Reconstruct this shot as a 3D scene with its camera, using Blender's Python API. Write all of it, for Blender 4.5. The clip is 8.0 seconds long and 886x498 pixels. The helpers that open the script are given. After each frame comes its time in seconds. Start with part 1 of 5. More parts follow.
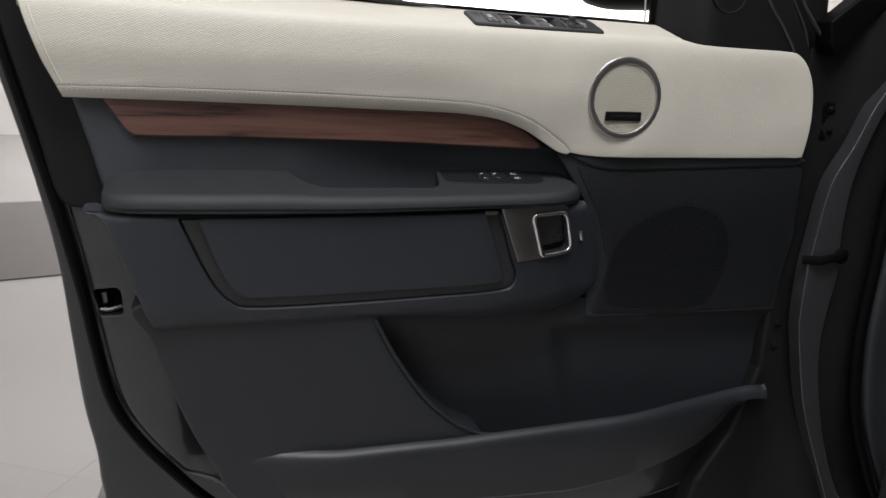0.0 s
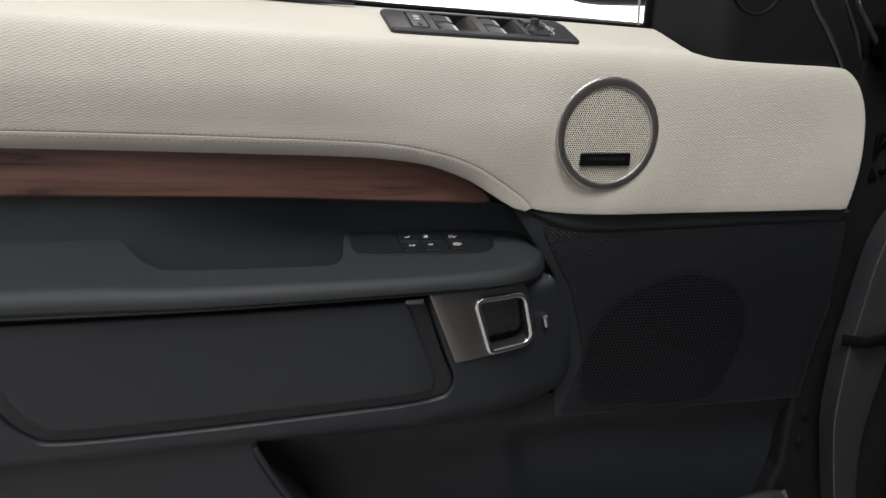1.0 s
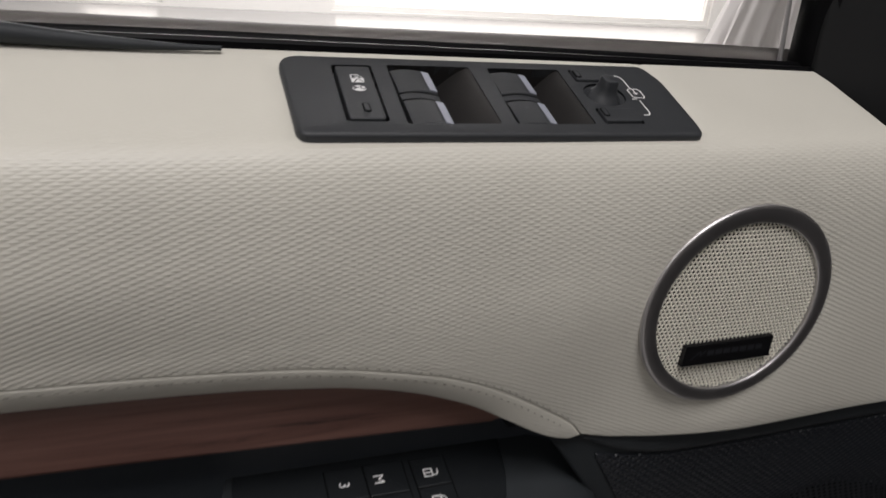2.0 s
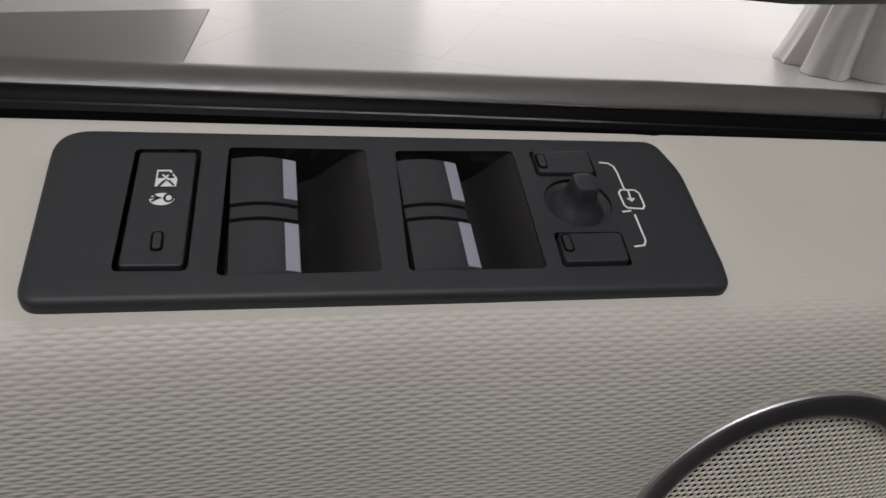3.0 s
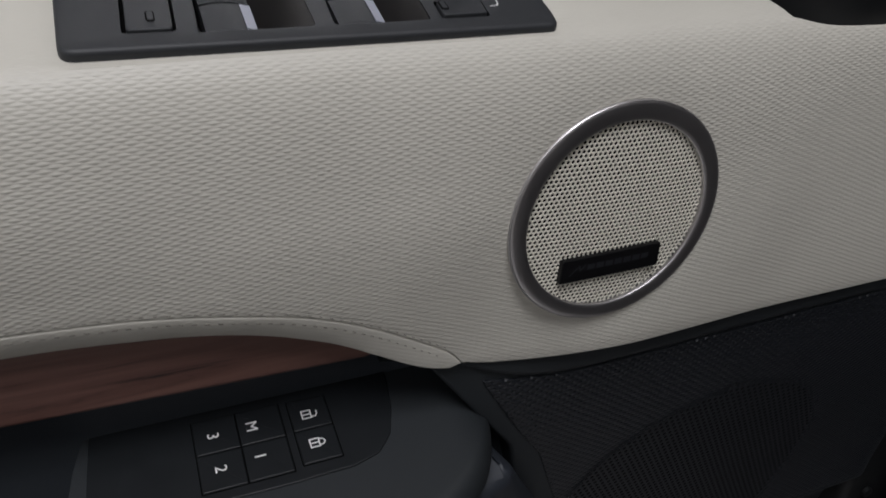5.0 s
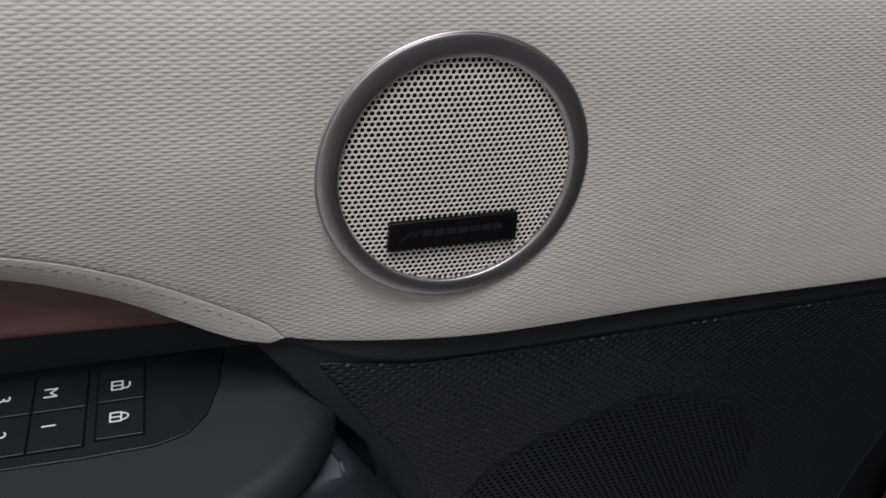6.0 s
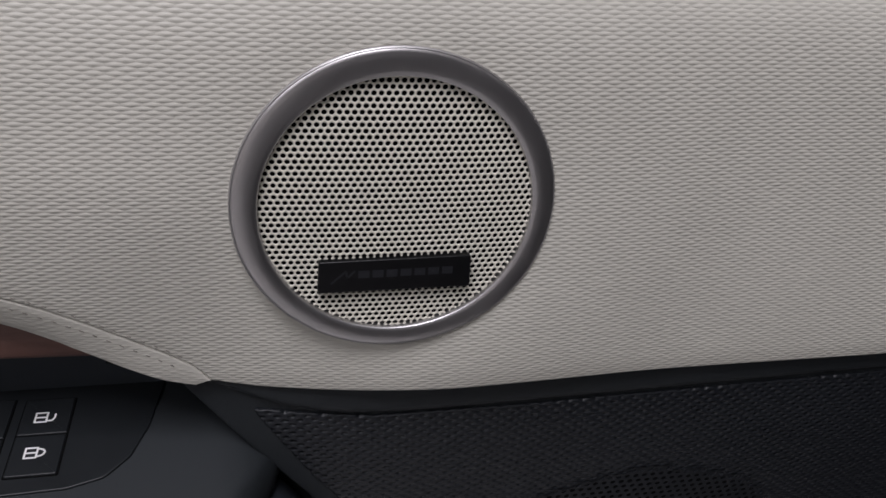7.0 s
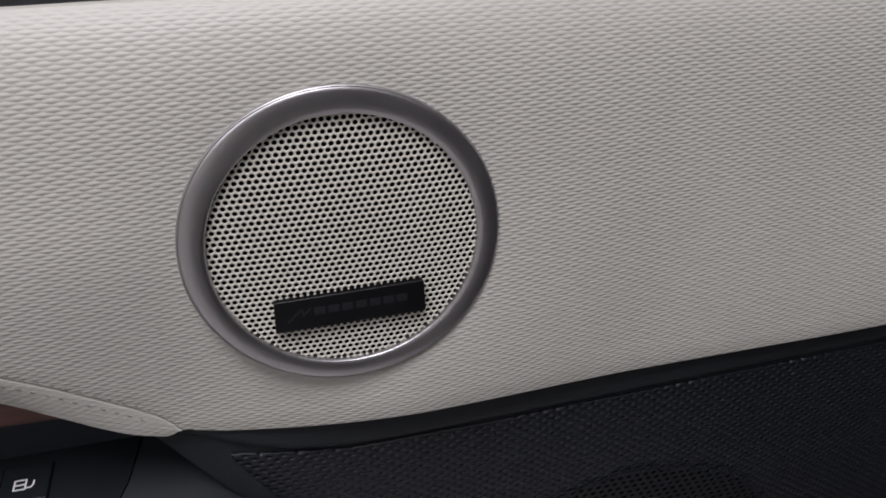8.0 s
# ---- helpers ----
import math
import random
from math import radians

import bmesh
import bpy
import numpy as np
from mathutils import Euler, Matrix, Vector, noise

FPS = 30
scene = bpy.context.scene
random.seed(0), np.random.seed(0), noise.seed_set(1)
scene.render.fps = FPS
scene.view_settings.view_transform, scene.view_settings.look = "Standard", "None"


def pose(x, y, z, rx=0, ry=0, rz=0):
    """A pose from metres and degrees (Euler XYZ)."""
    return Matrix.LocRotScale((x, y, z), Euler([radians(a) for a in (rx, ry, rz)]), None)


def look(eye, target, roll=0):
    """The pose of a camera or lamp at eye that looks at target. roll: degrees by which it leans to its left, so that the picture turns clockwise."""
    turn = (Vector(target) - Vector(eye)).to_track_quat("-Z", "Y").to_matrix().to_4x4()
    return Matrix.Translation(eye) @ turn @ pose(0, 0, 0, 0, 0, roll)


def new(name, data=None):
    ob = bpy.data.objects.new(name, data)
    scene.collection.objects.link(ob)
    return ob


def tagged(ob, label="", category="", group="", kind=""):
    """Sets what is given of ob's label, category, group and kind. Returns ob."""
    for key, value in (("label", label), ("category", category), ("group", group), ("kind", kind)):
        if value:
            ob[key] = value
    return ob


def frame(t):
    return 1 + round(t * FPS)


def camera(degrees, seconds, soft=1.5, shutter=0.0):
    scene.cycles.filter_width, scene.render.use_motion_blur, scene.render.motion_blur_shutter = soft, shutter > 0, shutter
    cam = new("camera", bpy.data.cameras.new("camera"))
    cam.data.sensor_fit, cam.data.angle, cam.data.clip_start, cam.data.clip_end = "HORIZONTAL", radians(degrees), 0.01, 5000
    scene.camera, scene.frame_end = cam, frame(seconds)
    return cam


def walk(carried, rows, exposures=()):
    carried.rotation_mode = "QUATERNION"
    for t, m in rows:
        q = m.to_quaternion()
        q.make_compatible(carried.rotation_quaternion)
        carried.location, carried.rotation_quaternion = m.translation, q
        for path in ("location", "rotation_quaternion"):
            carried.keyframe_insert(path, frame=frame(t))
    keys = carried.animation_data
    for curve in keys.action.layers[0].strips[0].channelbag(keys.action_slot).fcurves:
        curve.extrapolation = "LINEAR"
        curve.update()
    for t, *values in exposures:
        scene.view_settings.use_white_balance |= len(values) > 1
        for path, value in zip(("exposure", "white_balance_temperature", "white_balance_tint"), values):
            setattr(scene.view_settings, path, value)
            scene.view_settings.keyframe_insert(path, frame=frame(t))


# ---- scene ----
cam = camera(60.5, 8.0, shutter=0.2)
PATH = [
    (0, (-0.546, -1.127, 0.142), (0.015, 0.728, -0.351), 3.1),
    (0.5, (-0.447, -0.988, 0.164), (0.098, 0.868, -0.343), 3.2),
    (1, (-0.349, -0.8, 0.196), (0.216, 1.036, -0.361), 3.6),
    (1.5, (-0.289, -0.522, 0.234), (0.332, 1.267, -0.407), 4.4),
    (2, (-0.223, -0.326, 0.292), (0.419, 1.375, -0.541), 5.4),
    (2.2, (-0.19, -0.273, 0.302), (0.425, 1.417, -0.573), 5.6),
    (3.3, (-0.09, -0.179, 0.321), (0.301, 1.479, -0.726), 5.9),
    (3.5, (-0.088, -0.185, 0.319), (0.313, 1.475, -0.722), 5.9),
    (4, (-0.111, -0.223, 0.315), (0.376, 1.426, -0.707), 4.6),
    (4.5, (-0.141, -0.281, 0.304), (0.456, 1.336, -0.71), 2.8),
    (5, (-0.147, -0.313, 0.279), (0.532, 1.27, -0.737), 2.4),
    (5.2, (-0.123, -0.321, 0.259), (0.541, 1.28, -0.738), 2.5),
    (6.3, (-0.001, -0.309, 0.227), (0.501, 1.362, -0.751), 4.2),
    (6.5, (0.014, -0.302, 0.223), (0.472, 1.393, -0.734), 4.2),
    (7, (0.039, -0.287, 0.222), (0.427, 1.428, -0.73), 4.1),
    (7.5, (0.048, -0.285, 0.226), (0.402, 1.434, -0.734), 3.3),
    (8, (0.055, -0.294, 0.227), (0.468, 1.44, -0.679), -1.6),
]
EXPOSURES = [(0.0, 0.16, 6600, 10), (1.0, 0.20, 6650, 10), (1.5, 0.10, 6650, 11), (2.0, -0.44, 6650, 12), (3.3, -0.98, 6500, 12), (4.0, -1.13, 6450, 12), (4.5, -1.18, 6400, 12), (5.2, -0.42, 6300, 12), (6.3, -0.24, 6280, 15), (8.0, -0.20, 6250, 17)]
walk(cam, [(t, look(eye, target, roll)) for t, eye, target, roll in PATH], EXPOSURES)

# ---- world and lights ----
world = bpy.data.worlds.new("showroom_air")
scene.world = world
world.use_nodes = True
world.node_tree.nodes["Background"].inputs[0].default_value = (0.9, 0.93, 1.0, 1)
world.node_tree.nodes["Background"].inputs[1].default_value = 0.05


def ceiling_lamp(x, y, w, h, watts, colour=(0.985, 0.97, 0.99)):
    data = bpy.data.lights.new("ceiling_panel_light", "AREA")
    data.shape, data.size, data.size_y, data.energy, data.color = "RECTANGLE", w, h, watts, colour
    ob = new("ceiling_panel_light", data)
    ob.matrix_world = pose(x, y, 2.36)
    return ob


LAMPS = [(-3.0, -2.6, 2.4, 1.2, 50), (-4.6, 0.6, 1.2, 2.4, 24), (1.2, 6.2, 4.0, 1.0, 310), (6.4, 3.2, 1.2, 2.4, 270), (-0.40, -1.15, 1.2, 1.2, 78)]
for lamp in LAMPS:
    ceiling_lamp(*lamp)

# ---- materials ----


def material(name, colour, rough=0.5, metal=0.0, vary=0.08, scale=30.0, bump=0.0, bump_scale=400.0, coat=0.0, rough_vary=0.06, gloss=0.5):
    """A plain surface with two scales of variation and an optional fine relief."""
    m = bpy.data.materials.new(name)
    m.use_nodes = True
    nt = m.node_tree
    bs = nt.nodes["Principled BSDF"]
    bs.inputs["Metallic"].default_value = metal
    bs.inputs["Coat Weight"].default_value = coat
    bs.inputs["Specular IOR Level"].default_value = gloss
    bs.inputs["Coat Roughness"].default_value = 0.06
    co = nt.nodes.new("ShaderNodeTexCoord")
    big = nt.nodes.new("ShaderNodeTexNoise")
    big.inputs["Scale"].default_value = scale
    big.inputs["Detail"].default_value = 5
    nt.links.new(co.outputs["Object"], big.inputs["Vector"])
    mix = nt.nodes.new("ShaderNodeMix")
    mix.data_type = "RGBA"
    mix.inputs[6].default_value = (*[c * (1 - vary) for c in colour], 1)
    mix.inputs[7].default_value = (*[min(1, c * (1 + vary)) for c in colour], 1)
    nt.links.new(big.outputs["Fac"], mix.inputs[0])
    nt.links.new(mix.outputs[2], bs.inputs["Base Color"])
    fine = nt.nodes.new("ShaderNodeTexNoise")
    fine.inputs["Scale"].default_value = bump_scale
    fine.inputs["Detail"].default_value = 3
    nt.links.new(co.outputs["Object"], fine.inputs["Vector"])
    mr = nt.nodes.new("ShaderNodeMapRange")
    mr.inputs["To Min"].default_value = max(0.02, rough - rough_vary)
    mr.inputs["To Max"].default_value = min(1, rough + rough_vary)
    nt.links.new(big.outputs["Fac"], mr.inputs["Value"])
    nt.links.new(mr.outputs[0], bs.inputs["Roughness"])
    if bump:
        bp = nt.nodes.new("ShaderNodeBump")
        bp.inputs["Strength"].default_value = 0.6
        bp.inputs["Distance"].default_value = bump
        nt.links.new(fine.outputs["Fac"], bp.inputs["Height"])
        nt.links.new(bp.outputs["Normal"], bs.inputs["Normal"])
    return m


def weave(m, du, dv, depth, slant=0.0, sharp=1.0, strength=1.0, fade=None, bar=0.1, dots=0.45, lines=0.42, pits=False):
    """Adds an embossed weave to a material: rows of short dashes or pits, every other row shifted, in metres of the UV map."""
    nt = m.node_tree
    bs = nt.nodes["Principled BSDF"]
    uv = nt.nodes.new("ShaderNodeUVMap")
    sep = nt.nodes.new("ShaderNodeSeparateXYZ")
    wob = nt.nodes.new("ShaderNodeTexNoise")
    wob.inputs["Scale"].default_value = 60
    nt.links.new(uv.outputs[0], wob.inputs["Vector"])
    nt.links.new(uv.outputs[0], sep.inputs[0])

    def calc(op, a, b=None):
        n = nt.nodes.new("ShaderNodeMath")
        n.operation = op
        for k, v in enumerate((a, b)):
            if v is None:
                continue
            if isinstance(v, (int, float)):
                n.inputs[k].default_value = v
            else:
                nt.links.new(v, n.inputs[k])
        return n.outputs[0]

    shift = calc("MULTIPLY", calc("SUBTRACT", wob.outputs["Fac"], 0.5), 0.25)
    u = calc("ADD", calc("DIVIDE", calc("ADD", sep.outputs[0], calc("MULTIPLY", sep.outputs[1], slant)), du), shift)
    v = calc("ADD", calc("DIVIDE", sep.outputs[1], dv), shift)

    def lump(du_, dv_):
        uu, vv = calc("ADD", u, du_), calc("MULTIPLY", calc("ADD", v, dv_), 0.5)
        eu = calc("SUBTRACT", uu, calc("ROUND", uu))
        ev = calc("SUBTRACT", vv, calc("ROUND", vv))
        flat_u = calc("MULTIPLY", calc("MULTIPLY", eu, eu), 3.2)
        flat_v = calc("MULTIPLY", calc("MULTIPLY", ev, ev), 4.0 / sharp ** 2)
        return calc("SUBTRACT", calc("SUBTRACT", 1.0, flat_u), flat_v)

    scales = calc("MAXIMUM", calc("MAXIMUM", lump(0.0, 0.0), lump(0.5, 1.0)), 0.0)
    raised = calc("ADD", v, 0.5)
    row = calc("FLOOR", raised)
    rise = calc("SUBTRACT", raised, row)
    odd = calc("MULTIPLY", calc("ABSOLUTE", calc("MODULO", row, 2.0)), 0.5)
    lens = calc("ADD", calc("MULTIPLY", calc("COSINE", calc("MULTIPLY", calc("ADD", u, odd), 2 * math.pi)), 0.5), 0.5)
    dash = calc("MULTIPLY", calc("ADD", calc("MULTIPLY", lens, 1.0 - bar), bar), calc("SINE", calc("MULTIPLY", rise, math.pi)))
    h = calc("ADD", calc("MULTIPLY", scales, dots), calc("MULTIPLY", dash, lines))
    if pits:
        h = calc("MULTIPLY", calc("POWER", scales, 7.0), -1.0)
    if fade:
        soft = nt.nodes.new("ShaderNodeMapRange")
        soft.interpolation_type = "SMOOTHSTEP"
        soft.inputs["From Min"].default_value, soft.inputs["From Max"].default_value = fade[0], fade[1]
        soft.inputs["To Min"].default_value, soft.inputs["To Max"].default_value = 1.0, fade[2]
        nt.links.new(sep.outputs[1], soft.inputs["Value"])
        h = calc("MULTIPLY", h, soft.outputs[0])
    bp = nt.nodes.new("ShaderNodeBump")
    bp.inputs["Strength"].default_value = strength
    bp.inputs["Distance"].default_value = depth
    nt.links.new(h, bp.inputs["Height"])
    for link in list(bs.inputs["Normal"].links):
        nt.links.new(link.from_socket, bp.inputs["Normal"])
    nt.links.new(bp.outputs["Normal"], bs.inputs["Normal"])
    return m


def wood_material():
    m = material("rosewood_veneer", (0.10, 0.045, 0.035), 0.42, vary=0.1, scale=12, bump=0.0001, bump_scale=600)
    nt = m.node_tree
    bs = nt.nodes["Principled BSDF"]
    co = nt.nodes.new("ShaderNodeTexCoord")
    mp = nt.nodes.new("ShaderNodeMapping")
    mp.inputs["Scale"].default_value = (3.2, 60.0, 60.0)
    nt.links.new(co.outputs["Object"], mp.inputs["Vector"])
    no = nt.nodes.new("ShaderNodeTexNoise")
    no.inputs["Scale"].default_value = 1.6
    no.inputs["Detail"].default_value = 8
    no.inputs["Roughness"].default_value = 0.65
    no.inputs["Distortion"].default_value = 0.6
    nt.links.new(mp.outputs[0], no.inputs["Vector"])
    ramp = nt.nodes.new("ShaderNodeValToRGB")
    e = ramp.color_ramp.elements
    e[0].position, e[0].color = 0.33, (0.020, 0.012, 0.011, 1)
    e[1].position, e[1].color = 0.66, (0.166, 0.085, 0.066, 1)
    k = ramp.color_ramp.elements.new(0.42)
    k.color = (0.106, 0.051, 0.040, 1)
    nt.links.new(no.outputs["Fac"], ramp.inputs[0])
    nt.links.new(ramp.outputs[0], bs.inputs["Base Color"])
    return m


def glass_material(name, tint=(0.96, 0.97, 0.96)):
    m = bpy.data.materials.new(name)
    m.use_nodes = True
    nt = m.node_tree
    bs = nt.nodes["Principled BSDF"]
    bs.inputs["Base Color"].default_value = (*tint, 1)
    bs.inputs["Roughness"].default_value = 0.0
    bs.inputs["IOR"].default_value = 1.1
    bs.inputs["Transmission Weight"].default_value = 1.0
    return m


CREAM = weave(material("cream_grained_leather", (0.535, 0.520, 0.458), 0.5, vary=0.04, scale=18, bump=0.00006, bump_scale=1500), 0.0071, 0.00152, 0.00034, sharp=0.85, fade=(0.150, 0.228, 0.15))
CREAM_PLAIN = weave(material("cream_smooth_leather", (0.535, 0.520, 0.458), 0.5, vary=0.05, scale=40, bump=0.00012, bump_scale=900), 0.0071, 0.00152, 0.00015, sharp=0.85)
# darker than the cream thread: the shade of the needle holes in its colour
THREAD = material("shaded_thread", (0.17, 0.158, 0.135), 0.85, bump=0.0001, bump_scale=2500)
CARD = material("charcoal_door_card_skin", (0.0385, 0.0446, 0.0520), 0.5, gloss=0.4, vary=0.12, scale=14, bump=0.0001, bump_scale=1400)
CONSOLE = material("charcoal_console_skin", (0.0252, 0.0296, 0.0368), 0.48, gloss=0.4, vary=0.12, scale=14, bump=0.0001, bump_scale=1400)
DARK = material("charcoal_soft_touch", (0.0130, 0.0162, 0.0185), 0.66, gloss=0.45, vary=0.12, scale=14, bump=0.0001, bump_scale=1400)
DARK_PLASTIC = material("charcoal_grained_plastic", (0.0168, 0.0193, 0.0232), 0.46, gloss=0.45, vary=0.14, scale=10, bump=0.00018, bump_scale=1100)
DARK_WEAVE = weave(material("charcoal_embossed_trim", (0.0098, 0.0114, 0.0142), 0.43, gloss=0.38, vary=0.1, scale=16), 0.0072, 0.0027, 0.0009, sharp=0.85, pits=True)
SWITCH = material("switch_pack_plastic", (0.0252, 0.0274, 0.0300), 0.52, gloss=0.4, vary=0.08, scale=60, bump=0.00004, bump_scale=2500)
MEMORY = material("memory_switch_plastic", (0.0098, 0.0115, 0.0130), 0.42, gloss=0.35, vary=0.1, scale=60, bump=0.00004, bump_scale=2500)
# pack plastic with the wells' shade and brown sheen put into its colour
SWITCH_WELL = material("switch_plastic_in_shade", (0.0125, 0.0117, 0.0112), 0.42, gloss=0.4, vary=0.15, scale=40, bump=0.00003, bump_scale=2500)
# near-black: the darkness inside gaps and holes put into the colour
SLOT = material("black_gap", (0.003, 0.003, 0.003), 0.8, gloss=0.05)
SATIN = material("satin_metal", (0.52, 0.505, 0.50), 0.34, metal=1.0, vary=0.06, scale=40, bump=0.00002, bump_scale=3000)
PLATE = material("dark_satin_metal", (0.29, 0.28, 0.272), 0.38, metal=1.0, vary=0.08, scale=30, bump=0.00002, bump_scale=3000)
LEVER = material("grey_gloss_lever", (0.075, 0.080, 0.086), 0.28, metal=0.6, vary=0.05)
CHROME = material("bright_metal", (0.75, 0.75, 0.76), 0.14, metal=1.0, vary=0.04)
BRIGHT_EDGE = material("brushed_bright_edge", (0.52, 0.51, 0.51), 0.42, metal=1.0, vary=0.04)
SILVER = material("silver_switch_edge", (0.36, 0.38, 0.44), 0.4, metal=0.3, vary=0.04, scale=120)
GRILLE_DARK = material("charcoal_speaker_cover", (0.0108, 0.0122, 0.0148), 0.5, gloss=0.3, vary=0.1, scale=30)
GRILLE = material("cream_painted_grille", (0.67, 0.645, 0.555), 0.45, vary=0.05, scale=50)
BADGE = material("black_badge", (0.004, 0.004, 0.0045), 0.35, gloss=0.3, vary=0.1, scale=90)
BADGE_MARK = material("grey_badge_mark", (0.024, 0.025, 0.029), 0.4, metal=0.4)
WHITE_MARK = material("white_print", (0.75, 0.75, 0.74), 0.6, vary=0.03)
RUBBER = material("black_rubber", (0.0030, 0.0030, 0.0034), 0.45, gloss=0.06, vary=0.2, scale=30, bump=0.0001, bump_scale=900)
PAINT = material("dark_grey_metallic_paint", (0.028, 0.030, 0.035), 0.3, metal=0.35, vary=0.12, scale=9, coat=1.0)
# the car's paint made lighter: reflections on the pillar put into the base colour
PAINT_SHEEN = material("dark_grey_paint_with_sheen", (0.040, 0.042, 0.046), 0.34, metal=0.3, vary=0.15, scale=9, coat=1.0)
BLACK_TRIM = material("black_trim", (0.0085, 0.0090, 0.0094), 0.42, gloss=0.2, vary=0.15, scale=12, bump=0.0001, bump_scale=1200)
CABIN = material("charcoal_cabin_trim", (0.035, 0.035, 0.037), 0.6, vary=0.2, scale=3)
WOOD = wood_material()
GLASS = glass_material("window_glass")
# brown-grey base colour holds the moulding's reflection of the bright floor outside
BELT = material("belt_moulding", (0.058, 0.053, 0.050), 0.36, vary=0.1, scale=20)
TILE = material("pale_floor_tile", (0.36, 0.352, 0.345), 0.27, vary=0.03, scale=0.6, bump=0.0, rough_vary=0.0)
TILE_DARK = material("dark_floor_tile", (0.105, 0.098, 0.097), 0.35, vary=0.12, scale=3, bump=0.0002, bump_scale=60)
GROUT = material("floor_joint", (0.36, 0.352, 0.345), 0.27, vary=0.02, scale=0.6, rough_vary=0.0)
WALL = material("white_wall_paint", (0.80, 0.785, 0.76), 0.75, vary=0.03, scale=2, bump=0.0004, bump_scale=120)
CEIL = material("ceiling_paint", (0.75, 0.74, 0.72), 0.8, vary=0.03, scale=2)
DAYLIGHT = bpy.data.materials.new("daylight_backdrop")
DAYLIGHT.use_nodes = True
DAYLIGHT.node_tree.nodes["Principled BSDF"].inputs["Base Color"].default_value = (0.8, 0.8, 0.8, 1)
DAYLIGHT.node_tree.nodes["Principled BSDF"].inputs["Emission Color"].default_value = (1.0, 0.95, 0.92, 1)
DAYLIGHT.node_tree.nodes["Principled BSDF"].inputs["Emission Strength"].default_value = 2.5
CLOTH = material("grey_cloth", (0.55, 0.53, 0.52), 0.7, vary=0.15, scale=5, bump=0.001, bump_scale=60)
STEEL = material("latch_steel", (0.16, 0.16, 0.165), 0.35, metal=1.0, vary=0.15, scale=80)

# ---- geometry helpers ----
from mathutils import geometry as geom2d


def part(name, bm, mat, parent=None, label="", smooth=True):
    me = bpy.data.meshes.new(name)
    bm.to_mesh(me)
    bm.free()
    me.materials.append(mat)
    if smooth:
        me.polygons.foreach_set("use_smooth", [True] * len(me.polygons))
        me.set_sharp_from_angle(angle=radians(38))
    ob = new(name, me)
    if parent is not None:
        ob.parent = parent
    if label:
        ob["label"] = label
    return ob


def spline(pts, n=6, closed=False):
    """A Catmull-Rom curve through the points."""
    p = [Vector(q) for q in pts]
    out = []
    m = len(p)
    for i in range(m if closed else m - 1):
        if closed:
            a, b, c, d = (p[(i + k) % m] for k in (-1, 0, 1, 2))
        else:
            a, b, c, d = p[max(i - 1, 0)], p[i], p[i + 1], p[min(i + 2, m - 1)]
        for k in range(n):
            t = k / n
            out.append(0.5 * (2 * b + (c - a) * t + (2 * a - 5 * b + 4 * c - d) * t * t + (3 * b - a - 3 * c + d) * t ** 3))
    if not closed:
        out.append(p[-1])
    return out


def rounded(corners, r, n=6):
    """A polygon whose corners are rounded by r (one number, or one for each corner)."""
    p = [Vector(c) for c in corners]
    out = []
    for i, b in enumerate(p):
        rr = r[i] if isinstance(r, (list, tuple)) else r
        a, c = p[i - 1], p[(i + 1) % len(p)]
        ua, uc = (a - b).normalized(), (c - b).normalized()
        half = math.acos(max(-1, min(1, ua.dot(uc)))) / 2
        if rr <= 0:
            out.append(b)
            continue
        reach = min(rr / math.tan(half), 0.48 * (a - b).length, 0.48 * (c - b).length)
        s, e = b + ua * reach, b + uc * reach
        for k in range(n + 1):
            t = k / n
            out.append((1 - t) ** 2 * s + 2 * t * (1 - t) * b + t * t * e)
    return out


def rect(x0, y0, x1, y1, r, n=5):
    return rounded([(x0, y0), (x1, y0), (x1, y1), (x0, y1)], r, n)


def resampled(poly, step):
    """The closed polygon with points at most step apart."""
    out = []
    for i, a in enumerate(poly):
        b = poly[(i + 1) % len(poly)]
        k = max(1, math.ceil((b - a).length / step))
        out += [a.lerp(b, j / k) for j in range(k)]
    return out


def area2(poly):
    return sum(a.x * b.y - b.x * a.y for a, b in zip(poly, poly[1:] + poly[:1]))


def lane(points, poly):
    """The distance of each point from the closed polygon's line."""
    pts, a = np.array(points, float), np.array([tuple(p) for p in poly])
    d = np.roll(a, -1, 0) - a
    best = np.full(len(pts), 1e9)
    for s, e in zip(a, d):
        t = np.clip(((pts - s) @ e) / max(e @ e, 1e-18), 0, 1)
        best = np.minimum(best, np.hypot(*(pts - s - t[:, None] * e).T))
    return best


def inside(points, poly):
    pts, a = np.array(points, float), np.array([tuple(p) for p in poly])
    b = np.roll(a, -1, 0)
    odd = np.zeros(len(pts), bool)
    for (x0, y0), (x1, y1) in zip(a, b):
        if y0 == y1:
            continue
        cut = (pts[:, 1] > y0) != (pts[:, 1] > y1)
        odd ^= cut & (pts[:, 0] < (x1 - x0) * (pts[:, 1] - y0) / (y1 - y0) + x0)
    return odd


def inset(poly, d):
    """The counter-clockwise polygon moved inwards by d."""
    out = []
    for i, b in enumerate(poly):
        a, c = poly[i - 1], poly[(i + 1) % len(poly)]
        n = Vector((-(b - a).normalized().y, (b - a).normalized().x)) + Vector((-(c - b).normalized().y, (c - b).normalized().x))
        if n.length < 1e-9:
            out.append(b.copy())
            continue
        n.normalize()
        e = Vector((-(b - a).normalized().y, (b - a).normalized().x))
        out.append(b + n * d / max(0.5, n.dot(e)))
    return out


def flat(x, v):
    return Vector((x, 0.0, v))


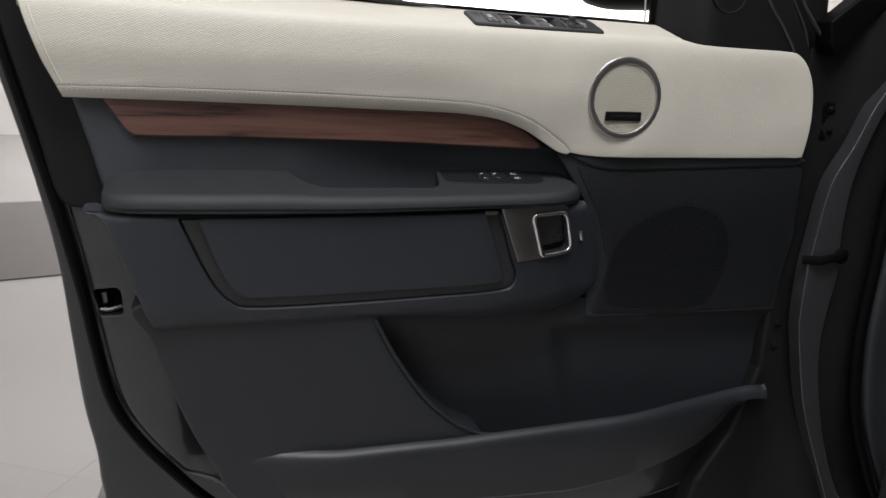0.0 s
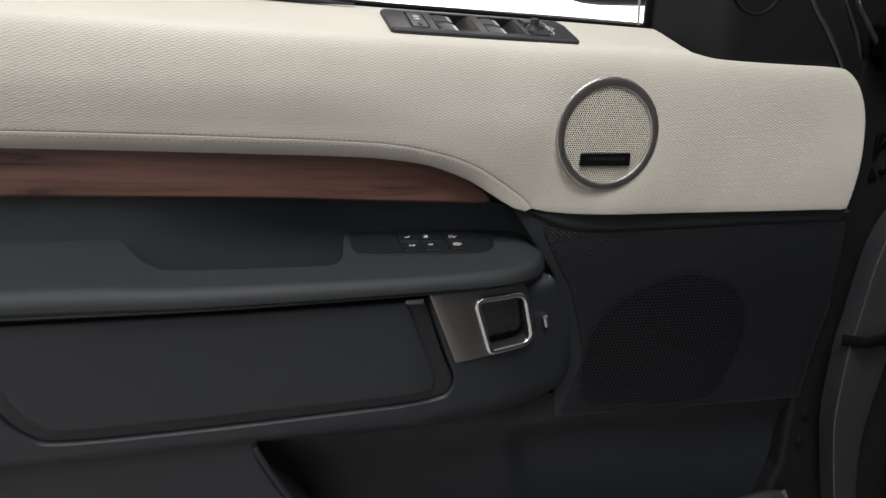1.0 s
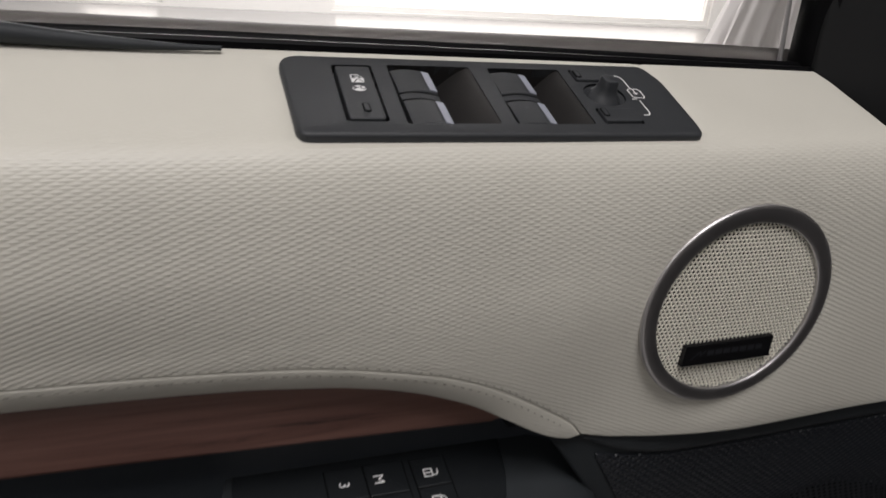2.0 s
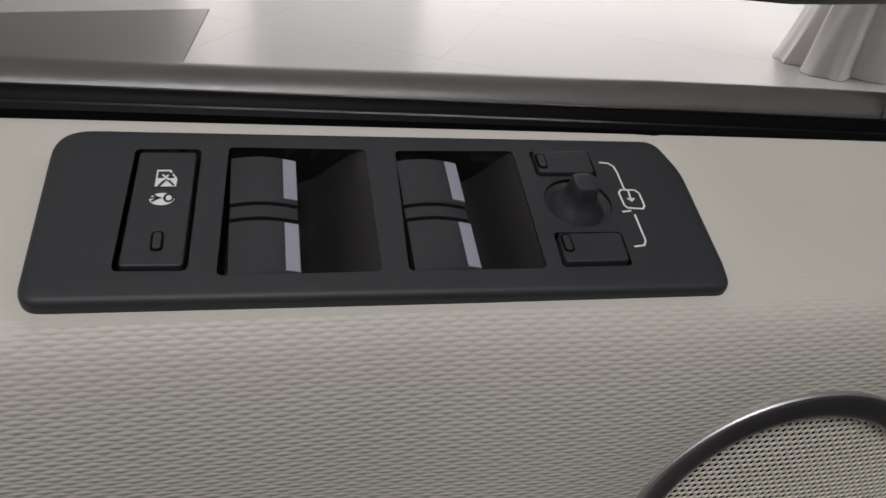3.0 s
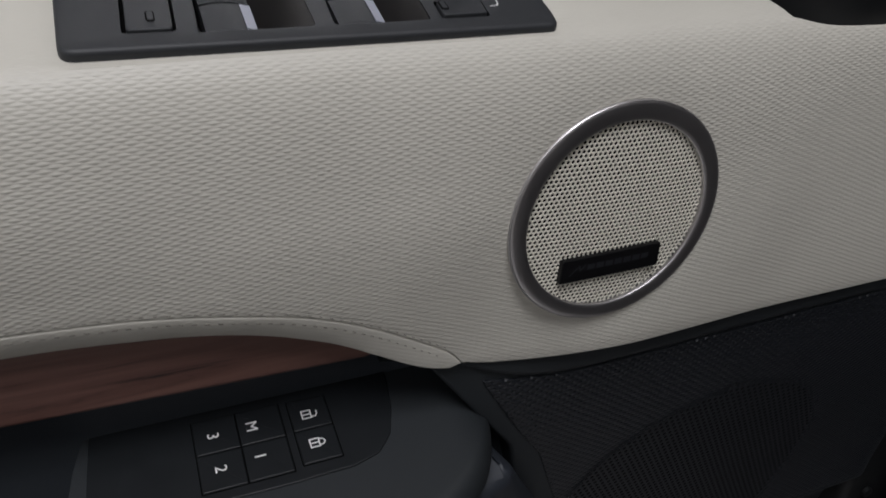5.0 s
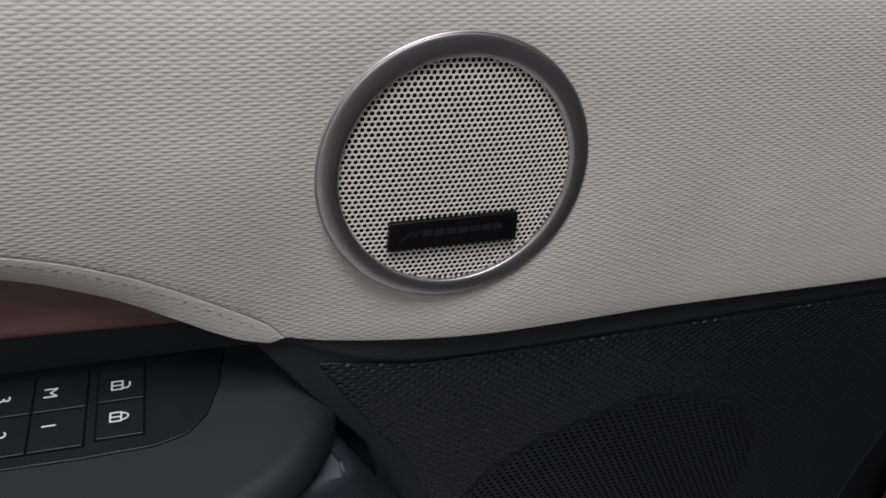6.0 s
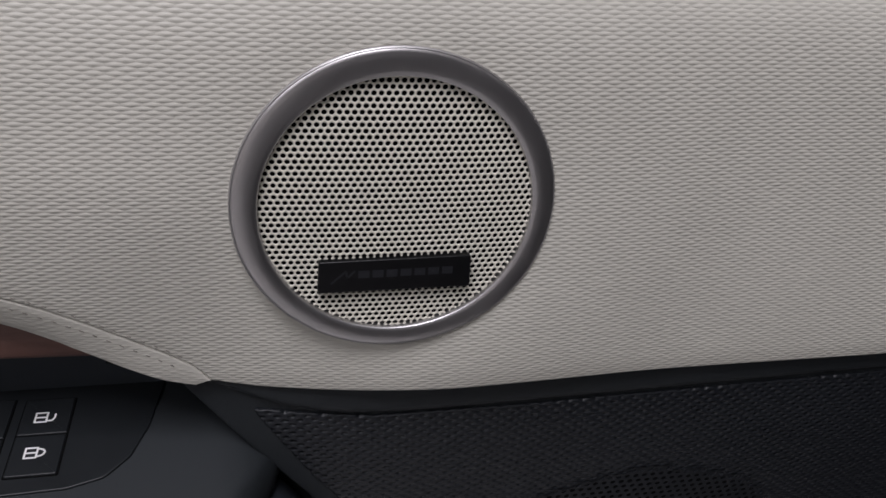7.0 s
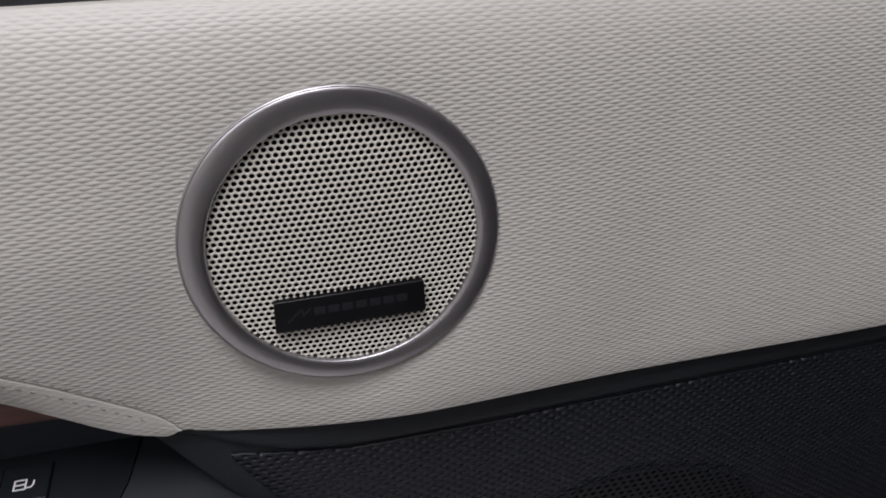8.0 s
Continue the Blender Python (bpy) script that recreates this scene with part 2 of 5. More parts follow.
def panel(name, outline, where, mat, parent, roll=0.004, thick=0.012, grid=0.012, holes=(), label="", lift=0.0, hole_roll=0.0):
    """A moulded panel: an outline in (u, v), laid on the surface where(u, v), with rolled edges, thickness and holes."""
    out = [Vector(p) for p in outline]
    if area2(out) < 0:
        out.reverse()
    out = resampled(out, grid)
    cuts = []
    for h in holes:
        h = [Vector(p) for p in h]
        if area2(h) > 0:
            h.reverse()
        cuts.append(resampled(h, grid))
    loops = [out] + cuts
    verts, edges = [], []
    for loop in loops:
        n0 = len(verts)
        verts += loop
        edges += [(n0 + i, n0 + (i + 1) % len(loop)) for i in range(len(loop))]
    extra = []
    for loop, r in [(out, roll)] + [(c, hole_roll) for c in cuts]:
        if r > 0:
            for k in (0.1, 0.3, 0.6, 1.0):
                extra += [p for p in inset(loop, r * k)]
    lo = Vector((min(p.x for p in out), min(p.y for p in out)))
    hi = Vector((max(p.x for p in out), max(p.y for p in out)))
    row = 0
    y = lo.y
    while y < hi.y:
        x = lo.x + (grid / 2 if row % 2 else 0)
        while x < hi.x:
            extra.append(Vector((x, y)))
            x += grid
        y += grid * 0.87
        row += 1
    ok = inside(extra, out)
    for c in cuts:
        ok &= ~inside(extra, c)
    gap = lane(extra, out)
    for c in cuts:
        gap = np.minimum(gap, lane(extra, c))
    first = sum(4 * len(l) for l, r in [(out, roll)] + [(c, hole_roll) for c in cuts] if r > 0)
    for i, p in enumerate(extra):
        if ok[i] and gap[i] > (0.08 * max(roll, hole_roll, 1e-4) if i < first else max(roll, hole_roll) + grid * 0.6):
            verts.append(p)
    vo, _, faces, *_ = geom2d.delaunay_2d_cdt([Vector((p.x, p.y)) for p in verts], edges, [], 0, 1e-7)
    mids = [sum((vo[i] for i in f), Vector((0, 0))) / len(f) for f in faces]
    keep = inside(mids, out)
    for c in cuts:
        keep &= ~inside(mids, c)
    d_out = lane(vo, out)
    d_cut = np.full(len(vo), 1e9)
    for c in cuts:
        d_cut = np.minimum(d_cut, lane(vo, c))
    bm = bmesh.new()
    uvl = bm.loops.layers.uv.new("UVMap")
    made, norms = [], []
    for i, p in enumerate(vo):
        a, bx, by = where(p.x, p.y), where(p.x + 1e-4, p.y), where(p.x, p.y + 1e-4)
        n = (bx - a).cross(by - a).normalized()
        drop = 0.0
        for d, r in ((d_out[i], roll), (d_cut[i], hole_roll)):
            if d < r:
                drop = max(drop, r - math.sqrt(max(0, r * r - (r - d) ** 2)))
        made.append(bm.verts.new(a + n * (lift - drop)))
        norms.append(n)
    used = set()
    for f, k in zip(faces, keep):
        if k:
            g = bm.faces.new([made[i] for i in f])
            used.update(f)
            for lp, i in zip(g.loops, f):
                lp[uvl].uv = vo[i]
    near = {(round(p.x, 6), round(p.y, 6)): i for i, p in enumerate(vo)}
    for loop in loops:
        ids = [near.get((round(p.x, 6), round(p.y, 6))) for p in loop]
        ids = [i for i in ids if i is not None]
        back = [bm.verts.new(made[i].co - norms[i] * thick) for i in ids]
        for k in range(len(ids)):
            j = (k + 1) % len(ids)
            if ids[k] != ids[j]:
                bm.faces.new((made[ids[j]], made[ids[k]], back[k], back[j]))
    bmesh.ops.delete(bm, geom=[v for v in bm.verts if not v.link_faces], context="VERTS")
    return part(name, bm, mat, parent, label)


def plate(name, outline, at, mat, parent, top, bottom=0.0, bevel=0.001, label=""):
    """A solid plate: an outline in (u, v), raised from bottom to top along the normal by at(u, v, h), with a rounded upper edge."""
    out = [Vector(p) for p in outline]
    if area2(out) < 0:
        out.reverse()
    bm = bmesh.new()
    rings = [(0.0, bottom), (0.0, top - bevel)] + [(bevel * (1 - math.cos(a)), top - bevel + bevel * math.sin(a)) for a in (0.5, 1.05, math.pi / 2)] + [(bevel * 1.15, top)]
    loops = [[bm.verts.new(at(p.x, p.y, h)) for p in (inset(out, d) if d else out)] for d, h in rings]
    for a, b in zip(loops, loops[1:]):
        for i in range(len(a)):
            j = (i + 1) % len(a)
            bm.faces.new((a[i], a[j], b[j], b[i]))
    bm.faces.new(loops[-1])
    bm.faces.new(list(reversed(loops[0])))
    return part(name, bm, mat, parent, label)


def tube_into(bm, path, r, sides=8, squash=1.0, normal=None):
    rings = []
    for i, p in enumerate(path):
        t = (Vector(path[min(i + 1, len(path) - 1)]) - Vector(path[max(i - 1, 0)])).normalized()
        up = Vector(normal) if normal else Vector((0, -1, 0.2))
        a = t.cross(up).normalized()
        b = a.cross(t).normalized()
        rr = r(i / max(1, len(path) - 1)) if callable(r) else r
        rings.append([bm.verts.new(Vector(p) + a * rr * math.cos(k * 2 * math.pi / sides) + b * rr * squash * math.sin(k * 2 * math.pi / sides)) for k in range(sides)])
    for a, b in zip(rings, rings[1:]):
        for k in range(sides):
            bm.faces.new((a[k], a[(k + 1) % sides], b[(k + 1) % sides], b[k]))
    bm.faces.new(list(reversed(rings[0])))
    bm.faces.new(rings[-1])


def tube(name, path, r, mat, parent, sides=10, squash=1.0, label="", normal=None):
    bm = bmesh.new()
    tube_into(bm, path, r, sides, squash, normal)
    bmesh.ops.recalc_face_normals(bm, faces=bm.faces)
    return part(name, bm, mat, parent, label)


def loft(name, rings, mat, parent, label="", caps=True):
    """A skin through closed rings of points, all of one length."""
    bm = bmesh.new()
    made = [[bm.verts.new(p) for p in ring] for ring in rings]
    for a, b in zip(made, made[1:]):
        for k in range(len(a)):
            bm.faces.new((a[k], a[(k + 1) % len(a)], b[(k + 1) % len(a)], b[k]))
    if caps:
        bm.faces.new(list(reversed(made[0])))
        bm.faces.new(made[-1])
    bmesh.ops.recalc_face_normals(bm, faces=bm.faces)
    return part(name, bm, mat, parent, label)


def lerp_table(x, table):
    """Straight reading between rows of (x, value)."""
    if x <= table[0][0]:
        return table[0][1]
    for (a, va), (b, vb) in zip(table, table[1:]):
        if x <= b:
            t = (x - a) / (b - a)
            return va + (vb - va) * t
    return table[-1][1]


def step(a, b, x):
    t = max(0.0, min(1.0, (x - a) / (b - a)))
    return t * t * (3 - 2 * t)


def turned(name, profile, centre, axis, mat, parent, sides=64, label=""):
    """A ring or knob turned about an axis: profile rows of (radius, height along the axis)."""
    axis = Vector(axis).normalized()
    u = axis.orthogonal().normalized()
    v = axis.cross(u)
    bm = bmesh.new()
    rings = []
    for r, h in profile:
        rings.append([bm.verts.new(Vector(centre) + axis * h + (u * math.cos(k * 2 * math.pi / sides) + v * math.sin(k * 2 * math.pi / sides)) * max(r, 1e-5)) for k in range(sides)])
    for a, b in zip(rings, rings[1:]):
        for k in range(sides):
            bm.faces.new((a[k], a[(k + 1) % sides], b[(k + 1) % sides], b[k]))
    bmesh.ops.recalc_face_normals(bm, faces=bm.faces)
    return part(name, bm, mat, parent, label)


# ---- the room ----
FLOOR_Z = -0.98


def slab(name, lo, hi, mat, label, category):
    bm = bmesh.new()
    bmesh.ops.create_cube(bm, size=1.0)
    for v in bm.verts:
        v.co = Vector([lo[k] if v.co[k] < 0 else hi[k] for k in range(3)])
    return tagged(part(name, bm, mat, None, smooth=False), label, category, kind="structure")


X0, X1, Y0, Y1, Z1 = -7.0, 9.0, -6.0, 8.5, 2.4
floor = slab("floor", (X0, Y0, FLOOR_Z - 0.2), (X1, Y1, FLOOR_Z), GROUT, "showroom floor of large pale polished tiles", "floor")
slab("ceiling", (X0, Y0, Z1), (X1, Y1, Z1 + 0.2), CEIL, "plain white showroom ceiling", "ceiling")
GLAZED = [(-1.10, -0.30), (1.5, 6.6)]
SILL_Z, HEAD_Z = FLOOR_Z + 0.03, 1.75


def box_into(bm, lo, hi):
    made = bmesh.ops.create_cube(bm, size=1.0)["verts"]
    for v in made:
        v.co = Vector([lo[k] if v.co[k] < 0 else hi[k] for k in range(3)])


bm = bmesh.new()
edges = [X0] + [x for pair in GLAZED for x in pair] + [X1]
for a, b in zip(edges[0::2], edges[1::2]):
    box_into(bm, (a, Y1, FLOOR_Z), (b, Y1 + 0.2, Z1))
for a, b in GLAZED:
    box_into(bm, (a, Y1, FLOOR_Z), (b, Y1 + 0.2, SILL_Z))
    box_into(bm, (a, Y1, HEAD_Z), (b, Y1 + 0.2, Z1))
tagged(part("wall_north", bm, WALL, None, smooth=False), "white painted showroom wall with tall glazed openings", "wall", kind="structure")
for a, b in GLAZED:
    bm = bmesh.new()
    box_into(bm, (a, Y1 + 0.05, SILL_Z), (a + 0.06, Y1 + 0.13, HEAD_Z))
    box_into(bm, (b - 0.06, Y1 + 0.05, SILL_Z), (b, Y1 + 0.13, HEAD_Z))
    box_into(bm, (a + 0.06, Y1 + 0.05, SILL_Z), (b - 0.06, Y1 + 0.13, SILL_Z + 0.06))
    box_into(bm, (a + 0.06, Y1 + 0.05, HEAD_Z - 0.06), (b - 0.06, Y1 + 0.13, HEAD_Z))
    tagged(part(f"window_{GLAZED.index((a, b)) + 1}", bm, WALL, None, smooth=False), "tall bright showroom window with a white frame", "window", kind="structure")
bm = bmesh.new()
bm.faces.new([bm.verts.new(p) for p in ((X0, Y1 + 0.9, FLOOR_Z - 0.2), (X1, Y1 + 0.9, FLOOR_Z - 0.2), (X1, Y1 + 0.9, Z1 + 0.2), (X0, Y1 + 0.9, Z1 + 0.2))])
tagged(part("backdrop", bm, DAYLIGHT, None, smooth=False), "plain bright daylight beyond the showroom windows", "backdrop", kind="structure")
slab("wall_south", (X0, Y0 - 0.2, FLOOR_Z), (X1, Y0, Z1), WALL, "plain white painted showroom wall", "wall")
slab("wall_west", (X0 - 0.2, Y0, FLOOR_Z), (X0, Y1, Z1), WALL, "plain white painted showroom wall", "wall")
slab("wall_east", (X1, Y0, FLOOR_Z), (X1 + 0.2, Y1, Z1), WALL, "plain white painted showroom wall", "wall")
turn = radians(-29)
tile_mesh = None
TILE_SIZE = 1.20
for i in range(-9, 10):
    for j in range(-9, 10):
        cx = -0.93 + (i + 0.5) * TILE_SIZE * math.cos(turn) - (j + 0.5) * TILE_SIZE * math.sin(turn)
        cy = 0.84 + (i + 0.5) * TILE_SIZE * math.sin(turn) + (j + 0.5) * TILE_SIZE * math.cos(turn)
        if not (-4.5 < cx < 6.5 and -1.2 < cy < 9.0):
            continue
        if tile_mesh is None:
            bm = bmesh.new()
            w = TILE_SIZE / 2 - 0.0004
            low = [bm.verts.new((a * w, b * w, -0.001)) for a, b in ((-1, -1), (1, -1), (1, 1), (-1, 1))]
            top = [bm.verts.new((a * (w - 0.0005), b * (w - 0.0005), 0.0010)) for a, b in ((-1, -1), (1, -1), (1, 1), (-1, 1))]
            for k in range(4):
                bm.faces.new((low[k], low[(k + 1) % 4], top[(k + 1) % 4], top[k]))
            bm.faces.new(top)
            first = part("tile", bm, TILE, floor, smooth=False)
            tile_mesh = first.data
            ob = first
        else:
            ob = new("tile", tile_mesh)
            ob.parent = floor
        ob.matrix_basis = pose(cx, cy, FLOOR_Z, 0, 0, -29)
band_plate = [(-5.0, 1.72), (-0.62, 2.92), (-0.50, 4.85), (-5.0, 3.80)]
bm = bmesh.new()
lowr = [bm.verts.new((x, y, FLOOR_Z + 0.001)) for x, y in band_plate]
topr = [bm.verts.new((x, y, FLOOR_Z + 0.009)) for x, y in band_plate]
for k in range(4):
    bm.faces.new((lowr[k], lowr[(k + 1) % 4], topr[(k + 1) % 4], topr[k]))
bm.faces.new(topr)
tagged(part("floor_mat", bm, TILE_DARK, None, smooth=False), "dark grey flat mat on the pale floor", "floor mat")


# ---- the car door ----
car = tagged(new("car"), "dark grey car with its open door trimmed in cream leather", "car")
door = car

# the upper leather trim: its section from the lower edge over the shoulder to the window
SECTION = spline([(-0.0085, -0.02), (-0.0122, 0.0), (-0.0140, 0.035), (-0.0146, 0.08), (-0.0146, 0.13), (-0.0138, 0.152), (-0.0120, 0.167), (-0.0088, 0.1785), (-0.0040, 0.1862), (0.004, 0.1904), (0.025, 0.1976), (0.066, 0.2101), (0.08, 0.2149), (0.11, 0.2248)], 10)
ARC = [0.0]
for p, q in zip(SECTION, SECTION[1:]):
    ARC.append(ARC[-1] + (q - p).length)
ZERO = next(a + (0 - p.y) for a, p in zip(ARC, SECTION) if p.y >= -1e-9)
ARC = [a - ZERO for a in ARC]


def on_section(s):
    for i in range(len(ARC) - 1):
        if s <= ARC[i + 1] or i == len(ARC) - 2:
            t = (s - ARC[i]) / (ARC[i + 1] - ARC[i])
            return SECTION[i].lerp(SECTION[i + 1], t)


def shoulder(x, s):
    p = on_section(s)
    y, z = p.x, p.y
    low = 1 - step(0.0, 0.11, s)
    y += 0.0125 * low * (1 - step(-0.02, 0.12, x))
    y -= 0.003 * low * step(0.2, 0.4, x)
    y += 0.010 * step(0.30, 0.47, x) * step(0.05, 0.19, s)
    y += 0.012 * step(-0.55, -0.85, x)
    z += 0.006 * step(-0.2, -0.8, x) * step(0.15, 0.2, s)
    y += 0.0065 * (1 - step(0.082, 0.135, s)) * step(-0.07, -0.27, x)
    r = math.hypot(x - 0.0806, s - 0.0904)
    y += 0.0005 * (1 - step(0.062, 0.080, r)) - 0.0031 * step(0.17, 0.085, r)
    z -= 0.0024 * step(-0.182, -0.170, x) * step(0.052, 0.040, x) * step(0.190, 0.199, s) * step(0.2660, 0.2590, s)
    return Vector((x, y, z))


STITCH_LINE = [(-0.752, 0.077), (-0.60, 0.0795), (-0.45, 0.0795), (-0.30, 0.0775), (-0.20, 0.0752), (-0.15, 0.0712), (-0.10, 0.0605), (-0.072, 0.0500), (-0.05, 0.0385), (-0.026, 0.0232), (-0.014, 0.0152), (-0.006, 0.0090), (0.001, 0.0)]
BAND_LOW = [(-0.746, 0.061), (-0.6, 0.0615), (-0.45, 0.0605), (-0.3, 0.0585), (-0.2, 0.057), (-0.167, 0.0548), (-0.137, 0.0515), (-0.118, 0.0474), (-0.1, 0.0415), (-0.08, 0.0338), (-0.065, 0.0262), (-0.05, 0.0173), (-0.03, 0.0055), (-0.018, 0.0), (-0.006, -0.003)]
upper_edge = spline(STITCH_LINE, 6) + spline([(0.02, -0.0034), (0.06, -0.0053), (0.15, -0.0047), (0.28, -0.0034), (0.40, -0.0012), (0.438, -0.0005), (0.4445, 0.008), (0.4505, 0.06), (0.4485, 0.115), (0.436, 0.152), (0.416, 0.174), (0.39, 0.180), (0.30, 0.1805), (0.235, 0.1815), (0.205, 0.184), (0.183, 0.190)], 5) + spline([(0.178, 0.205), (0.1765, 0.235), (0.175, 0.258), (0.166, 0.2695), (0.12, 0.2725), (-0.03, 0.2772), (-0.20, 0.2815), (-0.45, 0.2860), (-0.79, 0.291), (-0.800, 0.27), (-0.797, 0.21), (-0.785, 0.165), (-0.765, 0.105)], 5)
PACK_HOLE = rounded([(-0.169, 0.203), (0.038, 0.199), (0.040, 0.262), (-0.168, 0.266)], 0.008)
RING_C, GRILLE_C, GRILLE_R = Vector((0.0804, -0.0182, 0.0910)), Vector((0.0815, -0.0165, 0.0894)), 0.0553
ring_hole = [Vector((RING_C.x + 0.060 * math.cos(a * math.pi / 24), RING_C.z + 0.060 * math.sin(a * math.pi / 24))) for a in range(48)]
leather = panel("leather_trim", upper_edge, shoulder, CREAM, door, roll=0.0016, thick=0.02, grid=0.007, holes=[PACK_HOLE, ring_hole], hole_roll=0.003, label="cream leather with an embossed weave")

band_edge = spline(STITCH_LINE, 6) + list(reversed(spline(BAND_LOW, 6)))


def band_surface(x, s):
    p = shoulder(x, s)
    t = max(0.0, min(1.0, (lerp_table(x, STITCH_LINE) - s) / 0.020))
    p.y += 0.0002 + 0.0085 * t ** 1.5 * step(-0.01, -0.13, x)
    return p


panel("stitched_band", band_edge, band_surface, CREAM_PLAIN, door, roll=0.0011, thick=0.012, grid=0.006, label="smooth cream leather hem below the seam")


def stitch_rows():
    """Short sunken stitches in two rows, one on each side of the seam."""
    bm = bmesh.new()
    line = spline(STITCH_LINE, 90)
    for off, start in ((0.0024, 0.0), (-0.0046, 0.002)):
        run = start
        for a, b in zip(line, line[1:]):
            run += (b - a).length
            if run > 0.0056 and a.x < -0.008:
                run = 0.0
                d = (b - a).normalized()
                n = Vector((-d.y, d.x))
                lay = shoulder if off > 0 else band_surface
                ends = []
                for k in (-0.0012, -0.0006, 0.0006, 0.0012):
                    q = a + n * off + d * k
                    ends.append(lay(q.x, q.y) + Vector((0, -1, 0.15)) * (-0.0001 if abs(k) < 0.001 else -0.0004))
                tube_into(bm, ends, 0.00032, 6)
    return tagged(part("stitching", bm, THREAD, door, "two rows of sunken stitches"), kind="stuff")


stitch_rows()
piping = spline([(-0.744, 0.080), (-0.757, 0.112), (-0.776, 0.168), (-0.788, 0.212), (-0.790, 0.265)], 8)
tube("edge_piping", [shoulder(p.x, p.y) + Vector((0, 0.0003, 0)) for p in piping], 0.0011, CREAM_PLAIN, door, 8, label="thin cream piping along the leather's rear edge")

# wood strip and the dark wall behind the armrest
wood_edge = spline([(-0.700, 0.066), (-0.5, 0.066), (-0.3, 0.065), (-0.2, 0.061), (-0.14, 0.054), (-0.09, 0.041), (-0.055, 0.021), (-0.040, 0.0055)], 5) + spline([(-0.05, 0.0018), (-0.15, 0.0044), (-0.30, 0.0083), (-0.50, 0.0105), (-0.645, 0.0100), (-0.662, 0.0125), (-0.672, 0.0215), (-0.684, 0.040), (-0.696, 0.058)], 5)
panel("wood_strip", wood_edge, lambda x, z: Vector((x, 0.0175 - 0.12 * (z - 0.03) * step(0.0, 0.05, z), z)), WOOD, door, roll=0.004, thick=0.012, grid=0.012, label="dark red-brown wood veneer strip")

card_edge = spline([(-0.742, 0.12), (-0.737, 0.055), (-0.721, -0.004), (-0.704, -0.07), (-0.690, -0.106), (-0.664, -0.181), (-0.637, -0.277), (-0.616, -0.351), (-0.586, -0.438), (-0.545, -0.516), (-0.51, -0.566), (-0.44, -0.63), (-0.30, -0.665), (0.0, -0.67), (0.25, -0.64), (0.37, -0.58), (0.42, -0.50), (0.455, -0.42), (0.478, -0.30), (0.478, -0.15), (0.468, -0.02), (0.45, 0.10), (0.2, 0.12), (-0.4, 0.12)], 5, closed=True)


def card_surface(x, z):
    y = 0.026 + 0.010 * step(-0.05, -0.35, z) + 0.036 * step(-0.20, -0.30, z) * step(-0.62, -0.56, x)
    y += (0.008 + 0.018 * step(-0.48, -0.20, x)) * max(0.0, min(1.0, (0.016 - z) / 0.055)) * step(-0.30, -0.12, z) * step(0.06, 0.0, x) * step(-0.68, -0.60, x)
    return Vector((x, y, z))


panel("door_card", card_edge, card_surface, CARD, door, roll=0.010, thick=0.02, grid=0.02, label="charcoal moulded door card")

# lower moulding below the leather in front of the armrest, and the embossed speaker panel
strip_edge = spline([(-0.045, 0.006), (-0.01, 0.0), (0.05, -0.003), (0.25, -0.002), (0.443, 0.0), (0.446, -0.015), (0.38, -0.0185), (0.30, -0.0215), (0.15, -0.0272), (0.075, -0.0275), (0.032, -0.0195), (0.0, -0.006)], 5, closed=True)


def front_surface(x, z):
    y = 0.0005 + 0.0315 * step(-0.02, -0.30, z) + 0.005 * step(0.05, -0.03, x) - 0.005 * step(0.1, 0.45, x)
    return Vector((x, y, z))


panel("trim_moulding", strip_edge, lambda x, z: front_surface(x, z) + Vector((0, -0.0035, 0)), DARK, door, roll=0.006, thick=0.02, grid=0.010, label="charcoal soft moulding below the leather")
border_edge = rounded([(-0.022, 0.003), (0.05, -0.006), (0.445, -0.004), (0.478, -0.15), (0.476, -0.300), (0.078, -0.300), (0.070, -0.20), (0.045, -0.09)], [0.003, 0.02, 0.01, 0.02, 0.008, 0.01, 0.02, 0.03])
panel("speaker_border", border_edge, lambda x, z: front_surface(x, z) + Vector((0, 0.0016, 0)), DARK, door, roll=0.003, thick=0.02, grid=0.016, label="smooth charcoal border round the embossed panel")
speaker_edge = rounded([(0.017, -0.0215), (0.075, -0.0305), (0.15, -0.0305), (0.30, -0.0250), (0.458, -0.0190), (0.470, -0.15), (0.469, -0.291), (0.20, -0.294), (0.085, -0.290), (0.106, -0.20), (0.069, -0.105), (0.047, -0.072)], [0.002, 0.02, 0.02, 0.02, 0.004, 0.02, 0.008, 0.02, 0.01, 0.02, 0.03, 0.02])
panel("speaker_panel", speaker_edge, front_surface, DARK_WEAVE, door, roll=0.0012, thick=0.02, grid=0.014, label="charcoal panel with an embossed weave")
SPEAKER_OUT = spline([(0.222, -0.088), (0.160, -0.110), (0.118, -0.148), (0.104, -0.198), (0.109, -0.258), (0.138, -0.284), (0.300, -0.289), (0.338, -0.248), (0.345, -0.172), (0.314, -0.114), (0.268, -0.092)], 6, closed=True)


